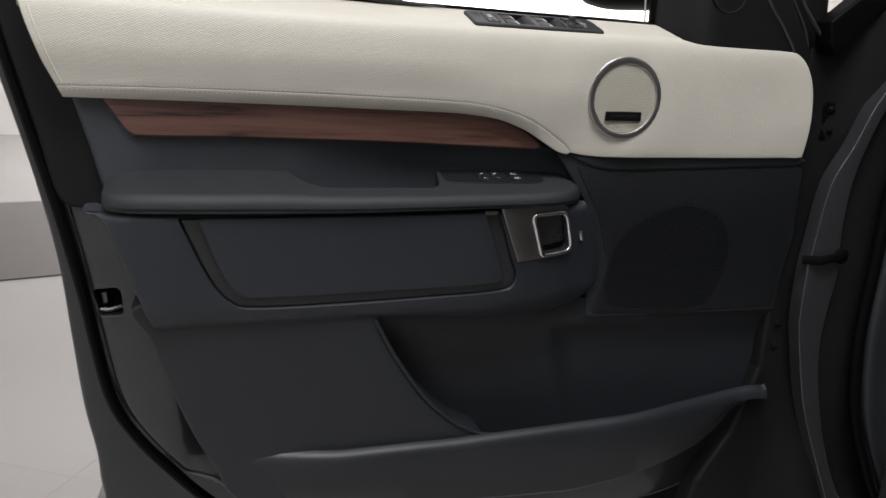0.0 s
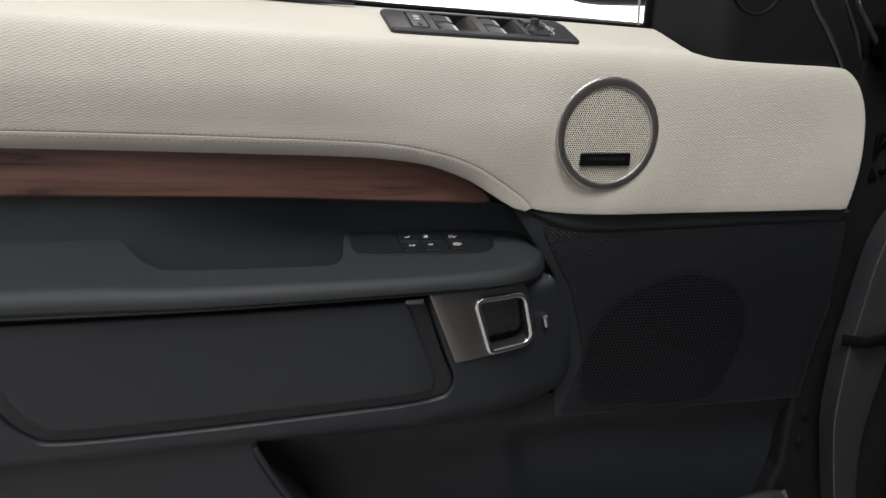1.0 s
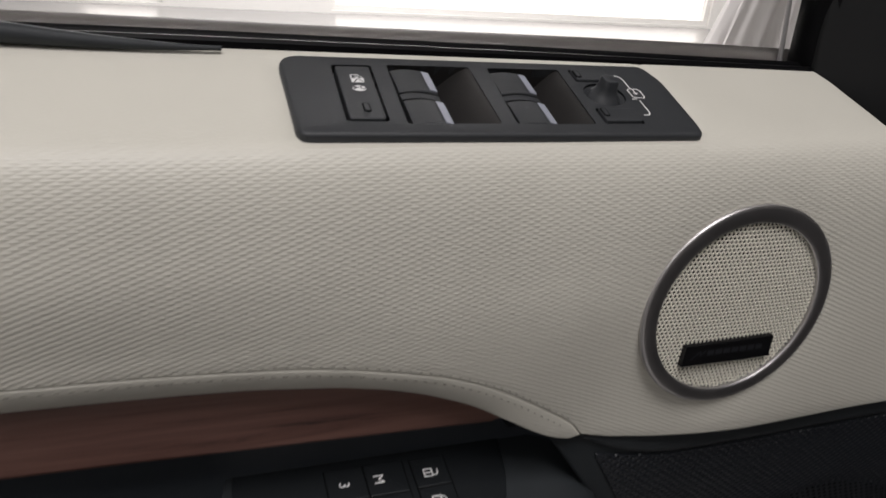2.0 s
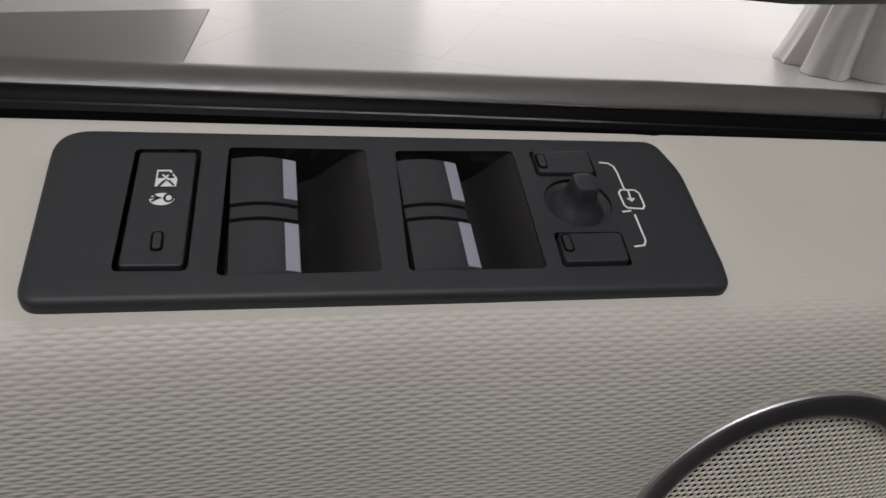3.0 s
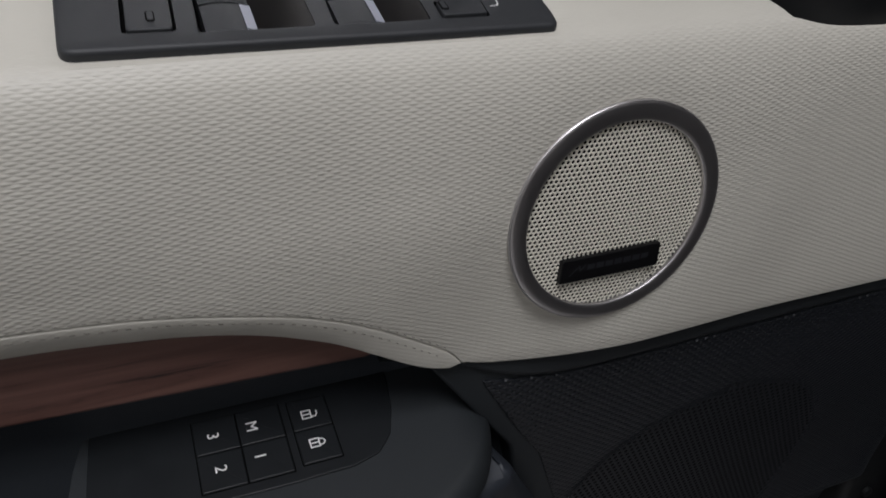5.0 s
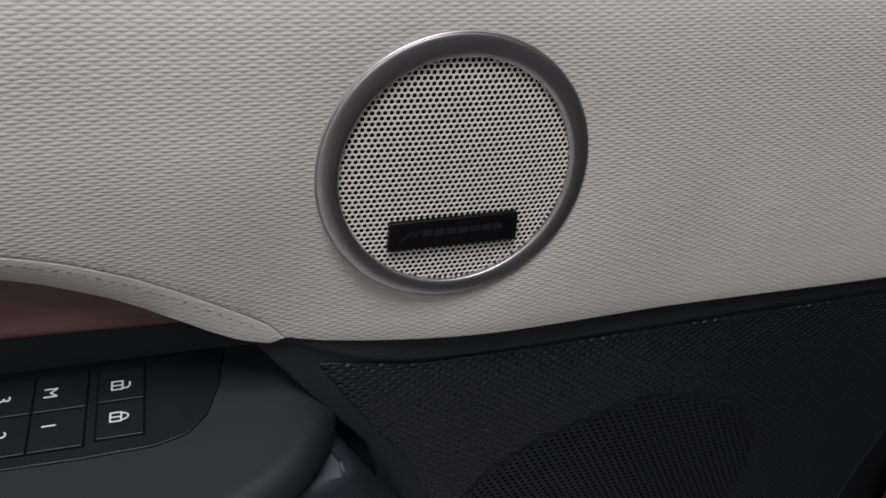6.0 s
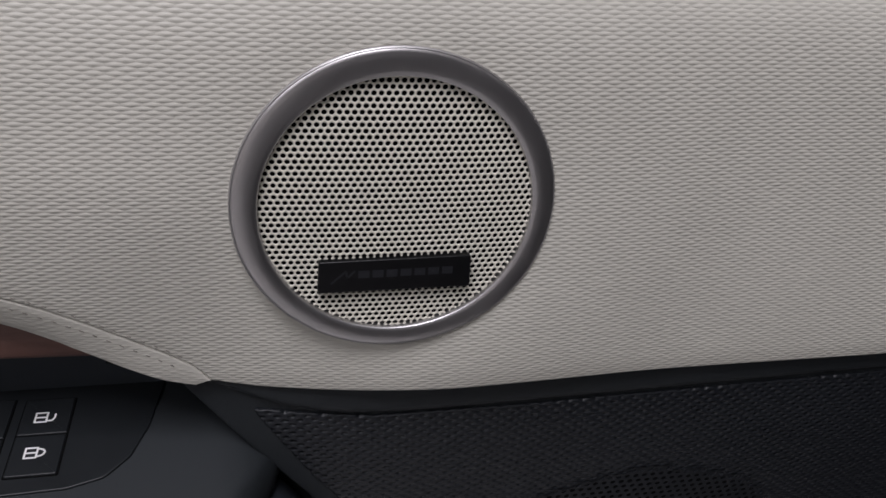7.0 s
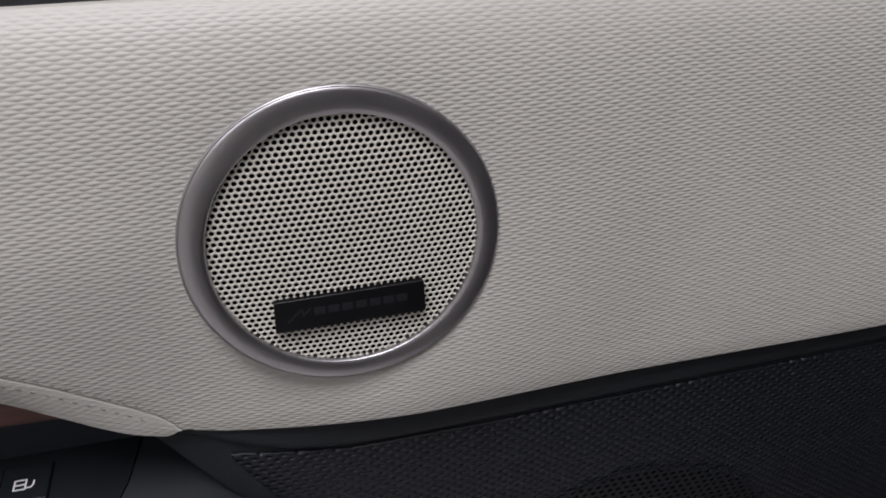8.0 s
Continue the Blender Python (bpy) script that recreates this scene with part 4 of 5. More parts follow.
def liner(name, outline, depth, mat, parent):
    """The walls and floor of a well: depth(x, y) below the face."""
    out = [Vector(p) for p in outline]
    if area2(out) < 0:
        out.reverse()
    out = resampled(out, 0.003)
    bm = bmesh.new()
    top = [bm.verts.new(pack_at(p.x, p.y, -0.0004)) for p in out]
    low = [bm.verts.new(pack_at(p.x, p.y, -depth(p.x, p.y))) for p in out]
    for k in range(len(out)):
        j = (k + 1) % len(out)
        bm.faces.new((top[k], top[j], low[j], low[k]))
    lo = Vector((min(p.x for p in out), min(p.y for p in out)))
    hi = Vector((max(p.x for p in out), max(p.y for p in out)))
    nx, ny = 22, 12
    spots = [Vector((lo.x + (hi.x - lo.x) * i / nx, lo.y + (hi.y - lo.y) * j / ny)) for i in range(nx + 1) for j in range(ny + 1)]
    ok = inside(spots, out) & (lane(spots, out) > 0.0008)
    vs = out + [p for p, k in zip(spots, ok) if k]
    vo, _, faces, *_ = geom2d.delaunay_2d_cdt([Vector((p.x, p.y)) for p in vs], [(i, (i + 1) % len(out)) for i in range(len(out))], [], 1, 1e-8)
    made = [bm.verts.new(pack_at(p.x, p.y, -depth(p.x, p.y))) for p in vo]
    for f in faces:
        bm.faces.new([made[i] for i in f])
    bmesh.ops.remove_doubles(bm, verts=bm.verts, dist=1e-6)
    return part(name, bm, mat, parent)


liner("switch_well", WELL_A, lambda x, y: 0.0004 + 0.016 * (1 - step(-0.096, -0.0715, x)), SWITCH_WELL, pack)
liner("switch_well", WELL_B, lambda x, y: 0.0004 + 0.016 * (1 - step(-0.040, -0.0175, x) ** 1.3), SWITCH_WELL, pack)
liner("button_slot", LOCK, lambda x, y: 0.005, SLOT, pack)
liner("button_slot", KEY_A, lambda x, y: 0.004, SLOT, pack)
liner("button_slot", KEY_B, lambda x, y: 0.004, SLOT, pack)
liner("joystick_cup", JOY_HOLE, lambda x, y: 0.0035 * (1 - ((x - JOY.x) ** 2 + (y - JOY.y) ** 2) / 0.00015) + 0.0012, SWITCH, pack)


def rocker(x0, x1, y0, y1):
    """One rocker key, humped across and dropping towards the well, with a silver end."""
    rings = []
    for i in range(13):
        t = i / 12
        x = x0 + (x1 - x0) * t
        top = -0.0020 + 0.0026 * math.sin(math.pi * (0.15 + 0.72 * t)) - 0.0010 * t
        b = 0.0006
        rings.append([pack_at(x, y0, -0.013), pack_at(x, y0, top - b), pack_at(x, y0 + b, top), pack_at(x, (y0 + y1) / 2, top + 0.0002), pack_at(x, y1 - b, top), pack_at(x, y1, top - b), pack_at(x, y1, -0.013)])
    key = loft("rocker_key", rings, SWITCH, pack, "charcoal rocker key with a silver end")
    strip = []
    for i in range(5):
        t = 0.80 + 0.205 * i / 4
        x = x0 + (x1 - x0) * t
        top = -0.0017 + 0.0026 * math.sin(math.pi * (0.15 + 0.72 * min(t, 1))) - 0.0010 * t
        strip.append([pack_at(x, y0 + 0.0012, -0.006), pack_at(x, y0 + 0.0012, top + 0.0002), pack_at(x, y1 - 0.0012, top + 0.0002), pack_at(x, y1 - 0.0012, -0.006)])
    loft("silver_end", strip, SILVER, pack, "silver-grey strip on the key's end")


for x0, x1, rows in ((-0.1172, -0.0963, ((0.0085, 0.0296), (0.0376, 0.0580))), (-0.0618, -0.0408, ((0.0080, 0.0286), (0.0362, 0.0568)))):
    for y0, y1 in rows:
        rocker(x0, x1, y0, y1)
    rings = []
    ya, yb = rows[0][1] + 0.0016, rows[1][0] - 0.0016
    for i in range(9):
        t = i / 8
        x = x0 + (x1 - x0) * t
        top = -0.0026 + 0.0026 * math.sin(math.pi * (0.15 + 0.72 * t)) - 0.0010 * t
        rings.append([pack_at(x, ya, -0.013), pack_at(x, ya, top), pack_at(x, yb, top), pack_at(x, yb, -0.013)])
    loft("rocker_divider", rings, SWITCH, pack, "charcoal bar between two rocker keys")

plate("lock_button", rounded([(-0.1459, 0.0592), (-0.1473, 0.0122), (-0.1296, 0.0117), (-0.1281, 0.0592)], 0.0016), pack_at, SWITCH, pack, 0.0006, -0.005, 0.0006, "charcoal rear window lock button")
key_top = lambda x, y, h: pack_at(x, y, 0.0006 + h)  # noqa: E731
wx, wy = -0.1368, 0.0466


def solid_mark(name, outline, mat, h, parent):
    bm = bmesh.new()
    bm.faces.new([bm.verts.new(key_top(x, y, h)) for x, y in outline])
    return part(name, bm, mat, parent, smooth=False)


solid_mark("window_mark", [(wx - 0.0032, wy - 0.0034), (wx + 0.0032, wy - 0.0034), (wx + 0.0034, wy + 0.0000), (wx + 0.0012, wy + 0.0040), (wx - 0.0030, wy + 0.0040)], WHITE_MARK, 0.0002, pack)
solid_mark("window_mark", [(wx - 0.0026, wy + 0.0002), (wx + 0.0026, wy + 0.0002), (wx + 0.0008, wy + 0.0032), (wx - 0.0025, wy + 0.0032)], SWITCH, 0.0003, pack)
mark("window_mark", [[(wx - 0.0020, wy - 0.0034), (wx + 0.0018, wy + 0.0022)], [(wx - 0.0018, wy + 0.0024), (wx + 0.0024, wy - 0.0030)]], key_top, 0.0007, pack, SWITCH, 0.0005)
mark("window_mark", [[(wx - 0.0010, wy + 0.0012), (wx + 0.0010, wy - 0.0010)], [(wx - 0.0008, wy - 0.0010), (wx + 0.0006, wy + 0.0010)]], key_top, 0.0006, pack, WHITE_MARK, 0.0007)
solid_mark("lock_mark", [(-0.1374 + 0.0037 * math.cos(k * math.pi / 12), 0.0378 + 0.0026 * math.sin(k * math.pi / 12)) for k in range(24)], WHITE_MARK, 0.0002, pack)
mark("lock_mark_line", [[(-0.1412, 0.0382), (-0.1378, 0.0382)], [(-0.1402, 0.0396), (-0.1384, 0.0382), (-0.1402, 0.0368)], [(-0.1354 + 0.0013 * math.cos(k * math.pi / 5), 0.0382 + 0.0016 * math.sin(k * math.pi / 5)) for k in range(11)]], key_top, 0.0007, pack, SWITCH, 0.0004)


def led(u, v, parent, at, turn=0.0):
    ring = rect(-0.0012, -0.0031, 0.0012, 0.0031, 0.0011)
    c, s = math.cos(turn), math.sin(turn)
    put = lambda x, y, h: at(u + c * x - s * y, v + s * x + c * y, h)  # noqa: E731
    plate("indicator_rim", [Vector((p.x * 1.5, p.y * 1.2)) for p in ring], put, SLOT, parent, 0.0003, -0.0002, 0.0001)
    plate("indicator", ring, put, SWITCH, parent, 0.0006, -0.0002, 0.0002)


led(-0.1374, 0.0210, pack, key_top)
for outline, spot in ((KEY_A, (-0.0098, 0.0540)), (KEY_B, (-0.0110, 0.0160))):
    ring = [Vector(p) for p in outline]
    if area2(ring) < 0:
        ring.reverse()
    mid = sum(ring, Vector((0, 0))) / len(ring)
    key = plate("mirror_button", [mid + Vector(((p - mid).x * 0.91, (p - mid).y * 0.83)) for p in ring], pack_at, SWITCH, pack, 0.0012, -0.004, 0.0006, "charcoal mirror selector button")
    led(*spot, pack, lambda x, y, h: pack_at(x, y, 0.0012 + h))


def joystick():
    rings = []
    for h, r, sq in ((-0.003, 0.0100, 0.0), (-0.001, 0.0086, 0.1), (0.0010, 0.0068, 0.3), (0.0030, 0.0053, 0.6), (0.0060, 0.0046, 0.85), (0.0088, 0.0043, 1.0), (0.0098, 0.0038, 1.0), (0.0102, 0.0026, 1.0)):
        ring = []
        for k in range(28):
            a = k * 2 * math.pi / 28
            c, s = math.cos(a), math.sin(a)
            e = 2 + 2.2 * sq
            f = (abs(c) ** e + abs(s) ** e) ** (-1 / e)
            ring.append(pack_at(JOY.x + r * f * c, JOY.y + r * f * s, h))
        rings.append(ring)
    loft("mirror_joystick", rings, SWITCH, pack, "charcoal mirror joystick")


joystick()
face = lambda x, y, h: pack_at(x, y, h)  # noqa: E731
mark("mirror_mark", [[(0.0128, 0.0542), (0.0160, 0.0538), (0.0176, 0.0522), (0.0180, 0.0490), (0.0178, 0.0410)], [(0.0175, 0.0285), (0.0172, 0.0170), (0.0160, 0.0150), (0.0124, 0.0146)]], face, 0.0007, pack)
mark("mirror_mark", [[(0.0160, 0.0318), (0.0215, 0.0312), (0.0226, 0.0325), (0.0228, 0.0385), (0.0216, 0.0402), (0.0164, 0.0404), (0.0152, 0.0390), (0.0152, 0.0330), (0.0160, 0.0318)], [(0.0186, 0.0352), (0.0190, 0.0395), (0.0178, 0.0414)], [(0.0176, 0.0362), (0.0187, 0.0350), (0.0199, 0.0362)], [(0.0136, 0.0300), (0.0166, 0.0304)]], face, 0.0007, pack)

# window: seals, glass, outer belt moulding


def belt_y(x):
    return lerp_table(x, [(-0.80, 0.088), (-0.20, 0.0785), (-0.03, 0.0745), (0.09, 0.0712), (0.16, 0.0690), (0.2, 0.067)])


def belt_z(x):
    return lerp_table(x, [(-0.80, 0.2240), (-0.20, 0.2185), (-0.03, 0.2160), (0.20, 0.2115)])


belt_xs = [-0.81 + 0.035 * k for k in range(29)]
lip = [[Vector((x, belt_y(x) + a, belt_z(x) + b)) for a, b in ((0.0, -0.012), (0.0, -0.0006), (0.0015, 0.0012), (0.0036, 0.0012), (0.0050, -0.0010), (0.0062, -0.0040), (0.0085, -0.0030), (0.0102, 0.0008), (0.0128, 0.0024), (0.0150, 0.0014), (0.0160, -0.0026), (0.0185, -0.0030), (0.0205, 0.0004), (0.0222, 0.0004), (0.0226, -0.012))] for x in belt_xs]
loft("inner_window_seal", lip, RUBBER, door, "black rubber window seal with two lips")
glass = loft("window_glass", [[Vector((x, belt_y(x) + 0.0235, belt_z(x) - 0.02)), Vector((x, belt_y(x) + 0.0275, belt_z(x) - 0.02)), Vector((x, belt_y(x) + 0.085, belt_z(x) + 0.42)), Vector((x, belt_y(x) + 0.081, belt_z(x) + 0.42))] for x in (-0.80, -0.5, -0.2, 0.1, 0.185)], GLASS, door, "clear side window pane")
glass.visible_shadow = False
belt = [[Vector((x, belt_y(x) + 0.028 + a, belt_z(x) + b - 0.003 * step(0.15, -0.2, x))) for a, b in ((0.0, -0.018), (0.0006, -0.0012), (0.002, 0.0012), (0.006, 0.0040), (0.012, 0.0062), (0.0165, 0.0058), (0.019, 0.0), (0.019, -0.04))] for x in belt_xs + [0.190]]
loft("outer_belt_moulding", belt, BELT, door, "dark belt moulding outside the glass")
wiper = [Vector((x, belt_y(x) - 0.003 - 0.003 * step(-0.40, -0.21, x), belt_z(x) + 0.006 - 0.009 * step(-0.40, -0.22, x))) for x in (-0.80, -0.6, -0.47, -0.40, -0.35, -0.30, -0.26, -0.225, -0.20)]
tube("seal_end", spline(wiper, 4), lambda t: 0.0062 * (1 - 0.8 * step(0.45, 1.0, t)), DARK, door, 10, 1.0, "raised charcoal rubber end of the window seal")
tube("window_edge_trim", [Vector((0.1655, 0.094, 0.212)), Vector((0.1650, 0.106, 0.300)), Vector((0.1635, 0.122, 0.420)), Vector((0.160, 0.134, 0.510))], 0.0017, BRIGHT_EDGE, door, 8, 1.0, "thin bright strip along the window's front edge")

# mirror triangle panel with a small tweeter
sail_edge = spline([(0.180, 0.150), (0.24, 0.150), (0.32, 0.150), (0.425, 0.150), (0.452, 0.17), (0.440, 0.198), (0.41, 0.242), (0.375, 0.30), (0.33, 0.36), (0.27, 0.44), (0.215, 0.50), (0.178, 0.50), (0.174, 0.42), (0.172, 0.30), (0.170, 0.22)], 5, closed=True)


def sail_surface(x, z):
    y = 0.002 + 0.065 * step(0.26, 0.165, x) ** 1.6 + 0.05 * max(0, z - 0.19) + 0.010 * step(0.33, 0.46, x)
    return Vector((x, y, z))


panel("mirror_triangle_trim", sail_edge, sail_surface, BLACK_TRIM, door, roll=0.005, thick=0.03, grid=0.012, label="black triangular trim by the mirror")
sc = sail_surface(0.266, 0.266)
turned("tweeter_ring", [(0.033, -0.004), (0.033, 0.0012), (0.0318, 0.002), (0.0300, 0.0012), (0.0290, -0.002), (0.016, -0.004), (0.0, -0.003)], sc, (0.0, -1, 0.02), BLACK_TRIM, door, 40, "small round black tweeter cover")
window_post = spline([(0.180, 0.205), (0.178, 0.30), (0.176, 0.42), (0.172, 0.52)], 5)
tube("window_channel", [Vector((p.x, 0.083, p.y)) for p in window_post], 0.011, RUBBER, door, 10, 1.6, "black rubber window channel")

# door mirror outside
mir = []
for i in range(13):
    t = i / 12
    x = 0.056 + 0.30 * t
    r = math.sqrt(max(0.0, 1 - (2 * t - 1) ** 4)) * 0.085 + 0.004
    mir.append([Vector((x, 0.192 + 0.7 * r * math.cos(k * math.pi / 10), 0.3285 + 0.016 * (t - 0.4) + r * math.copysign(abs(math.sin(k * math.pi / 10)) ** 0.8, math.sin(k * math.pi / 10)))) for k in range(20)])
loft("mirror_housing", mir, BLACK_TRIM, door, "glossy black door mirror housing")
tube("mirror_arm", [Vector((0.27, 0.192, 0.32)), Vector((0.30, 0.13, 0.31)), Vector((0.32, 0.06, 0.30))], 0.028, BLACK_TRIM, door, 12)

# metal door shell: shut face, outer skin, edge seal, latch
shell_edge = spline([(-0.80, 0.10), (-0.763, -0.085), (-0.737, -0.213), (-0.722, -0.30), (-0.707, -0.376), (-0.690, -0.425), (-0.660, -0.475), (-0.62, -0.525), (-0.57, -0.580), (-0.50, -0.64), (-0.40, -0.70), (0.0, -0.73), (0.30, -0.72), (0.43, -0.66), (0.47, -0.55), (0.485, -0.3), (0.49, 0.0), (0.47, 0.17), (0.2, 0.16), (-0.6, 0.16)], 5, closed=True)
LATCH_HOLE = rounded([(-0.733, -0.2245), (-0.6985, -0.2200), (-0.692, -0.226), (-0.6895, -0.258), (-0.6945, -0.2625), (-0.7225, -0.2640)], 0.006)
shell = panel("door_shell", shell_edge, lambda x, z: Vector((x, 0.046 + 0.01 * step(-0.68, -0.78, x) + 0.04 * step(-0.62, -0.56, x), z)), PAINT, door, roll=0.010, thick=0.07, grid=0.02, holes=[LATCH_HOLE], hole_roll=0.003, label="dark grey metallic painted door shell")
latch = plate("latch", [p * 1.0 for p in LATCH_HOLE], lambda x, z, h: Vector((x, 0.085 - h, z)), SLOT, door, 0.006, 0.0, 0.001, "black door latch with a steel claw")
plate("latch_claw", rounded([(-0.722, -0.232), (-0.713, -0.231), (-0.712, -0.250), (-0.720, -0.251)], 0.002), lambda x, z, h: Vector((x, 0.079 - h, z)), STEEL, latch, 0.012, 0.0, 0.002)
tube("latch_catch", [Vector((-0.728, 0.064, -0.2585)), Vector((-0.71, 0.060, -0.258)), Vector((-0.693, 0.064, -0.255))], 0.004, STEEL, latch, 8)
plate("latch_lip", rounded([(-0.7245, -0.268), (-0.694, -0.2655), (-0.6885, -0.262), (-0.689, -0.274), (-0.700, -0.2795), (-0.7215, -0.2815)], 0.004), lambda x, z, h: Vector((x, 0.056 - h, z)), PAINT, latch, 0.0035, 0.0, 0.003)
corner_edge = spline([(-0.87, 0.32), (-0.835, 0.20), (-0.815, 0.115), (-0.788, 0.005), (-0.764, -0.088), (-0.70, -0.086), (-0.690, 0.0), (-0.70, 0.10), (-0.72, 0.24), (-0.74, 0.32)], 4, closed=True)
panel("corner_cover", corner_edge, lambda x, z: Vector((x, 0.043, z)), BLACK_TRIM, door, roll=0.006, thick=0.03, grid=0.02, label="black plastic cover on the door's rear corner")
skin_edge = spline([(-0.90, 0.32), (-0.842, 0.09), (-0.806, -0.06), (-0.782, -0.19), (-0.771, -0.31), (-0.760, -0.43), (-0.746, -0.515), (-0.738, -0.60), (-0.70, -0.76), (0.42, -0.78), (0.50, -0.5), (0.50, 0.12), (-0.4, 0.165), (-0.8, 0.18)], 5, closed=True)
panel("outer_skin", skin_edge, lambda x, z: Vector((x, 0.088 + 0.03 * step(-0.80, -0.6, x), z)), PAINT, door, roll=0.006, thick=0.05, grid=0.03, label="dark grey metallic outer skin")
seal_path = spline([(-0.868, 0.30), (-0.826, 0.135), (-0.797, 0.015), (-0.772, -0.088), (-0.7465, -0.213), (-0.733, -0.30), (-0.718, -0.385), (-0.700, -0.435), (-0.67, -0.483), (-0.63, -0.533), (-0.58, -0.590), (-0.50, -0.66), (-0.40, -0.71)], 6)
tube("door_edge_seal", [Vector((p.x, 0.052, p.y)) for p in seal_path], 0.009, RUBBER, door, 10, 1.2, "black rubber seal along the door edge")

# ---- the car body at the hinge ----
jamb = [(0.64, 0.22), (0.581, 0.124), (0.559, 0.084), (0.536, 0.024), (0.503, -0.048), (0.490, -0.162), (0.486, -0.205), (0.488, -0.30), (0.499, -0.361), (0.530, -0.48), (0.583, -0.608), (0.66, -0.76), (0.74, -0.80), (0.655, -0.695), (0.600, -0.585), (0.560, -0.459), (0.542, -0.360), (0.543, -0.285), (0.550, -0.210), (0.543, -0.130), (0.546, -0.048), (0.562, 0.024), (0.600, 0.12), (0.67, 0.22)]
# the pillar's reflected brightness comes from its lighter paint colour
panel("hinge_pillar", spline(jamb, 4, closed=True), lambda x, z: Vector((x, -0.030 - 0.10 * (x - 0.5), z)), PAINT_SHEEN, car, roll=0.0022, thick=0.03, grid=0.015, label="dark grey painted hinge pillar")
# black sheet that fills the unlit gap with darkness by its colour
panel("pillar_recess", rounded([(0.36, 0.200), (0.466, 0.190), (0.468, -0.42), (0.425, -0.56), (0.36, -0.66), (0.30, -0.9), (1.4, -0.9), (1.4, 0.80), (0.70, 0.43), (0.536, 0.277), (0.494, 0.238), (0.487, 0.33), (0.46, 0.42), (0.36, 0.42)], 0.004), lambda x, z: Vector((x, 0.032 - 0.06 * step(0.5, 0.62, x), z)), BLACK_TRIM, car, roll=0.01, thick=0.03, grid=0.05, label="gap between the door and pillar, its darkness put into a black sheet")
body_seal = spline([(0.66, 0.22), (0.618, 0.005), (0.609, -0.209), (0.607, -0.30), (0.611, -0.368), (0.634, -0.489), (0.679, -0.592), (0.74, -0.704), (0.82, -0.82)], 6)
tube("body_seal", [Vector((p.x, -0.055, p.y)) for p in body_seal], 0.012, RUBBER, car, 10, 1.0, "black rubber seal round the door opening")
panel("footwell_trim", spline([(0.68, 0.22), (0.632, 0.005), (0.622, -0.209), (0.620, -0.30), (0.625, -0.368), (0.648, -0.489), (0.692, -0.592), (0.755, -0.704), (0.83, -0.82), (1.4, -0.85), (1.4, 0.2)], 4, closed=True), lambda x, z: Vector((x, -0.070, z)), DARK_PLASTIC, car, roll=0.02, thick=0.03, grid=0.04, label="charcoal footwell side trim")
tube("check_strap", [Vector((0.478, -0.02, -0.186)), Vector((0.50, -0.042, -0.183)), Vector((0.535, -0.045, -0.176))], 0.008, RUBBER, car, 8, 0.6, "black door check strap")
# bolts and upper hinge are coloured black to hold the gap's shade
turned("strap_bolt", [(0.014, 0.0), (0.014, 0.006), (0.010, 0.009), (0.0, 0.010)], (0.545, -0.037, -0.176), (0, -1, 0), RUBBER, car, 16)
for z in (-0.325, -0.372):
    turned("hinge_bolt", [(0.006, 0.0), (0.006, 0.004), (0.0, 0.005)], (0.490, 0.028, z), (0, -1, 0), BLACK_TRIM, car, 10)
hinge = plate("door_hinge", rounded([(0.508, 0.098), (0.540, 0.096), (0.540, 0.032), (0.508, 0.028)], 0.008), lambda x, z, h: Vector((x, 0.026 - h, z)), RUBBER, car, 0.004, 0.0, 0.002, "upper door hinge with the gap's shade in its black colour")
for x, z in ((0.523, 0.083), (0.525, 0.046)):
    turned("hinge_bolt", [(0.0075, 0.0), (0.0075, 0.002), (0.005, 0.003), (0.0046, 0.007), (0.003, 0.008), (0.0, 0.0085)], (x, 0.022, z), (-0.3, -1, 0.2), RUBBER, hinge, 12)
PILLAR = rounded([(0.463, 0.2335), (0.700, 0.4250), (0.780, 0.4600), (0.572, 0.2570), (0.488, 0.1750), (0.470, 0.1950)], 0.006)
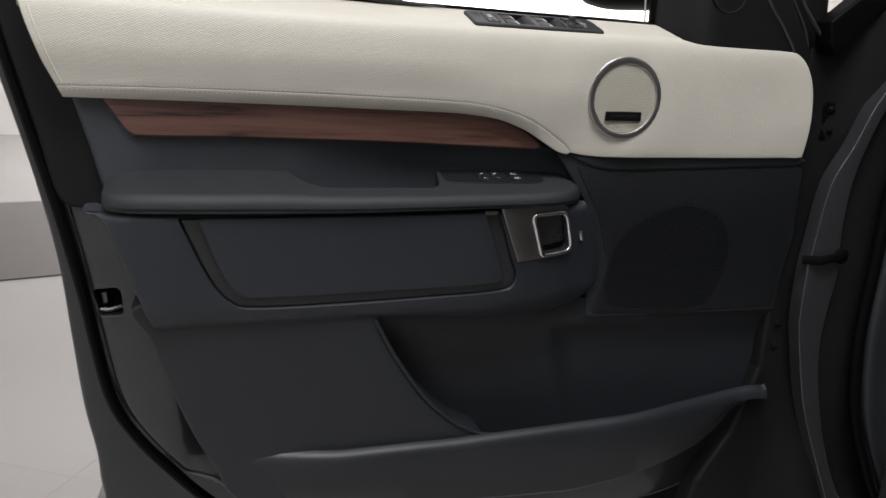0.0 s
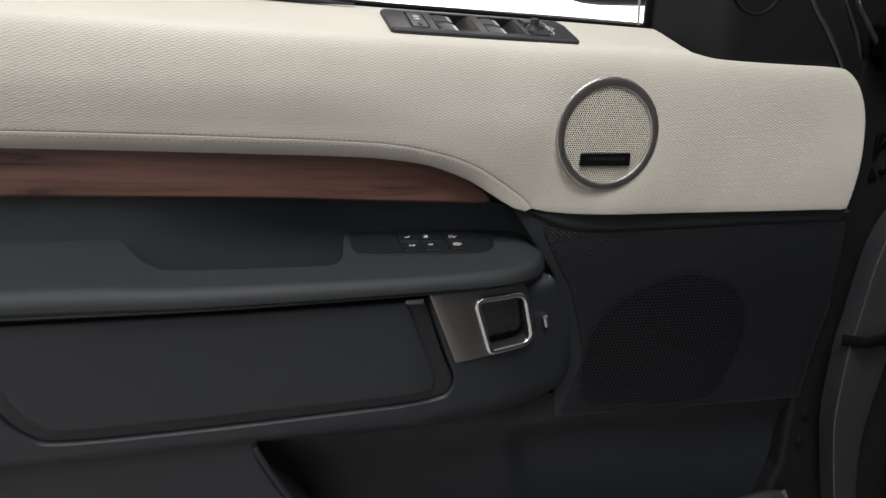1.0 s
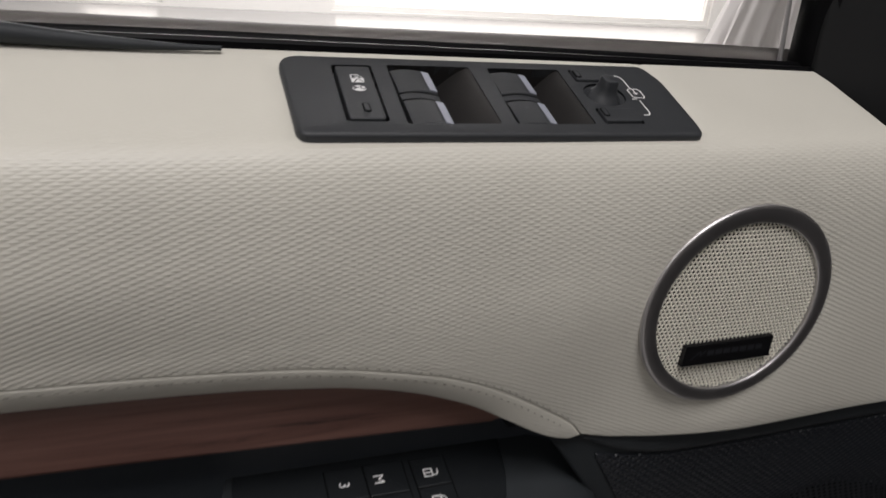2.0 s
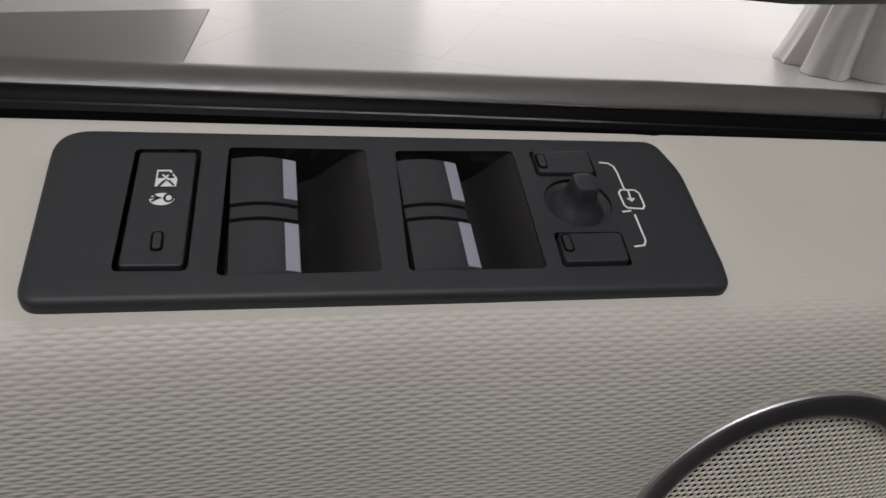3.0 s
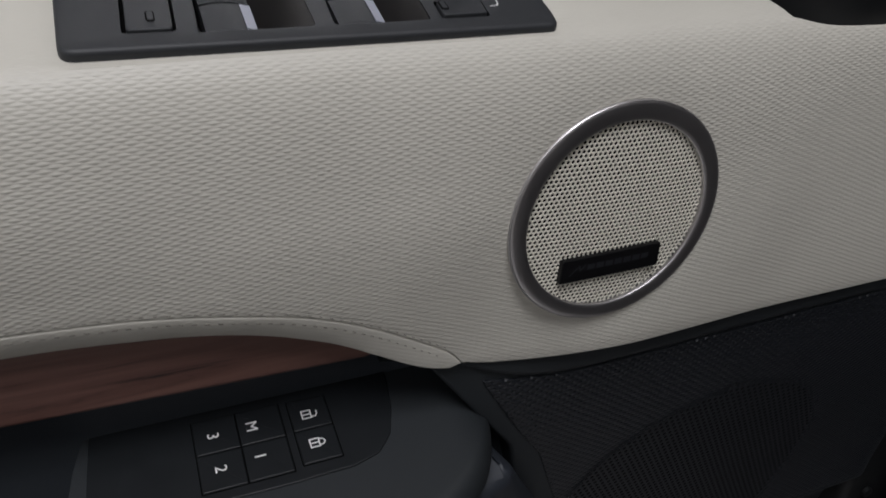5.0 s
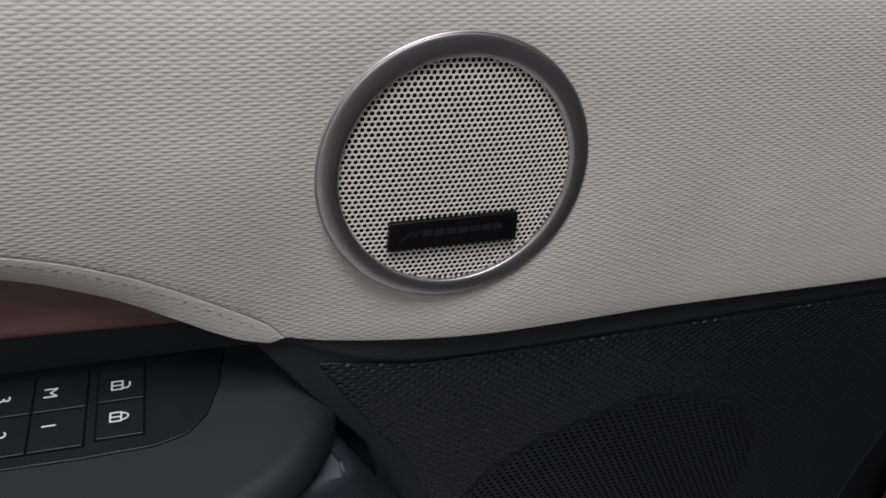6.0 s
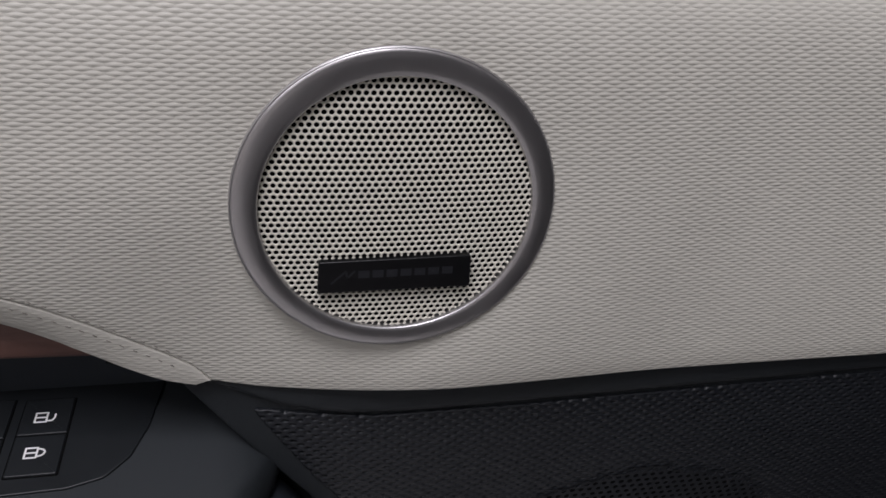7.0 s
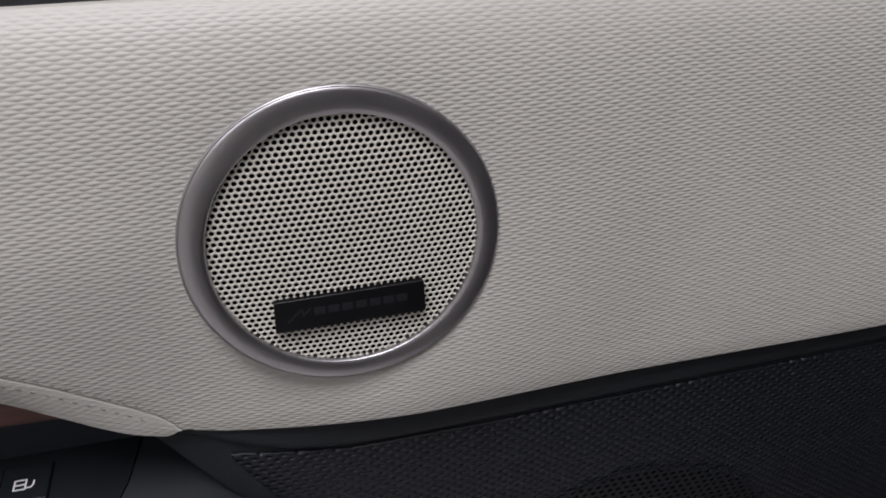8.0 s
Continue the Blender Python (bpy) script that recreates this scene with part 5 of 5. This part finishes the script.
# rubber black on the painted pillar foot stands for its shade
panel("windscreen_pillar", PILLAR, lambda x, z: Vector((x, -0.010 - 0.05 * max(0.0, x - 0.6), z)), RUBBER, car, roll=0.006, thick=0.03, grid=0.015, label="foot of the windscreen pillar, its shade put into a black colour")


def along_side(u, v):
    """The car's side, which runs back from the hinge past the open door."""
    return Vector((0.70 - 0.423 * u, -0.08 - 0.906 * u, v))


panel("body_side", rounded([(0.0, -0.80), (3.2, -0.80), (3.2, 0.62), (2.6, 0.86), (1.0, 0.84), (0.0, 0.30)], 0.12), along_side, CABIN, car, roll=0.02, thick=0.06, grid=0.12, label="dark side of the car beside the open door")
# thin tubes along frame edges, with their pale highlights put into the colour
FRAME_LINES = [([(0.270, 0.010, 0.380), (0.343, 0.006, 0.261), (0.378, 0.006, 0.221), (0.406, 0.006, 0.186), (0.412, 0.006, 0.172)], 0.0022, "thin seal line on the triangular trim"), ([(0.345, 0.022, 0.350), (0.399, 0.016, 0.265), (0.431, 0.016, 0.220), (0.444, 0.016, 0.190)], 0.0026, "painted front edge of the door frame"), ([(0.370, 0.020, 0.350), (0.418, 0.018, 0.267), (0.450, 0.018, 0.231), (0.473, 0.018, 0.208), (0.488, 0.016, 0.195)], 0.0034, "painted flange at the door's front edge")]
for path, r, label in FRAME_LINES:
    tube("frame_seal", spline(path, 5), r, PAINT_SHEEN, door, 8, 1.0, label)

# ---- loose thing beyond the window ----


def cloth_drape():
    """A pale cloth draped over a tall narrow stand, leaning a little, with long folds."""
    rings = []
    for i in range(25):
        t = i / 24
        ring = []
        for k in range(96):
            a = k * 2 * math.pi / 96
            fold = 1 + (0.15 * math.sin(5 * a + 1.2 + 1.2 * t) + 0.08 * math.sin(11 * a + 3 * t) + 0.04 * math.sin(17 * a)) * (1 - 0.6 * t)
            r = (0.40 - 0.17 * t ** 0.7) * fold
            if t > 0.9:
                r *= math.sqrt(max(0.0, 1 - ((t - 0.9) / 0.1) ** 2)) + 0.01
            ring.append(Vector((3.50 + 0.22 * t ** 1.4 + r * math.cos(a), 4.05 + 0.8 * r * math.sin(a), FLOOR_Z + 0.004 + 1.25 * t)))
        rings.append(ring)
    return loft("draped_cloth", rings, CLOTH, None)


tagged(cloth_drape(), "pale grey cloth draped over a tall stand on the tiles", "cloth")
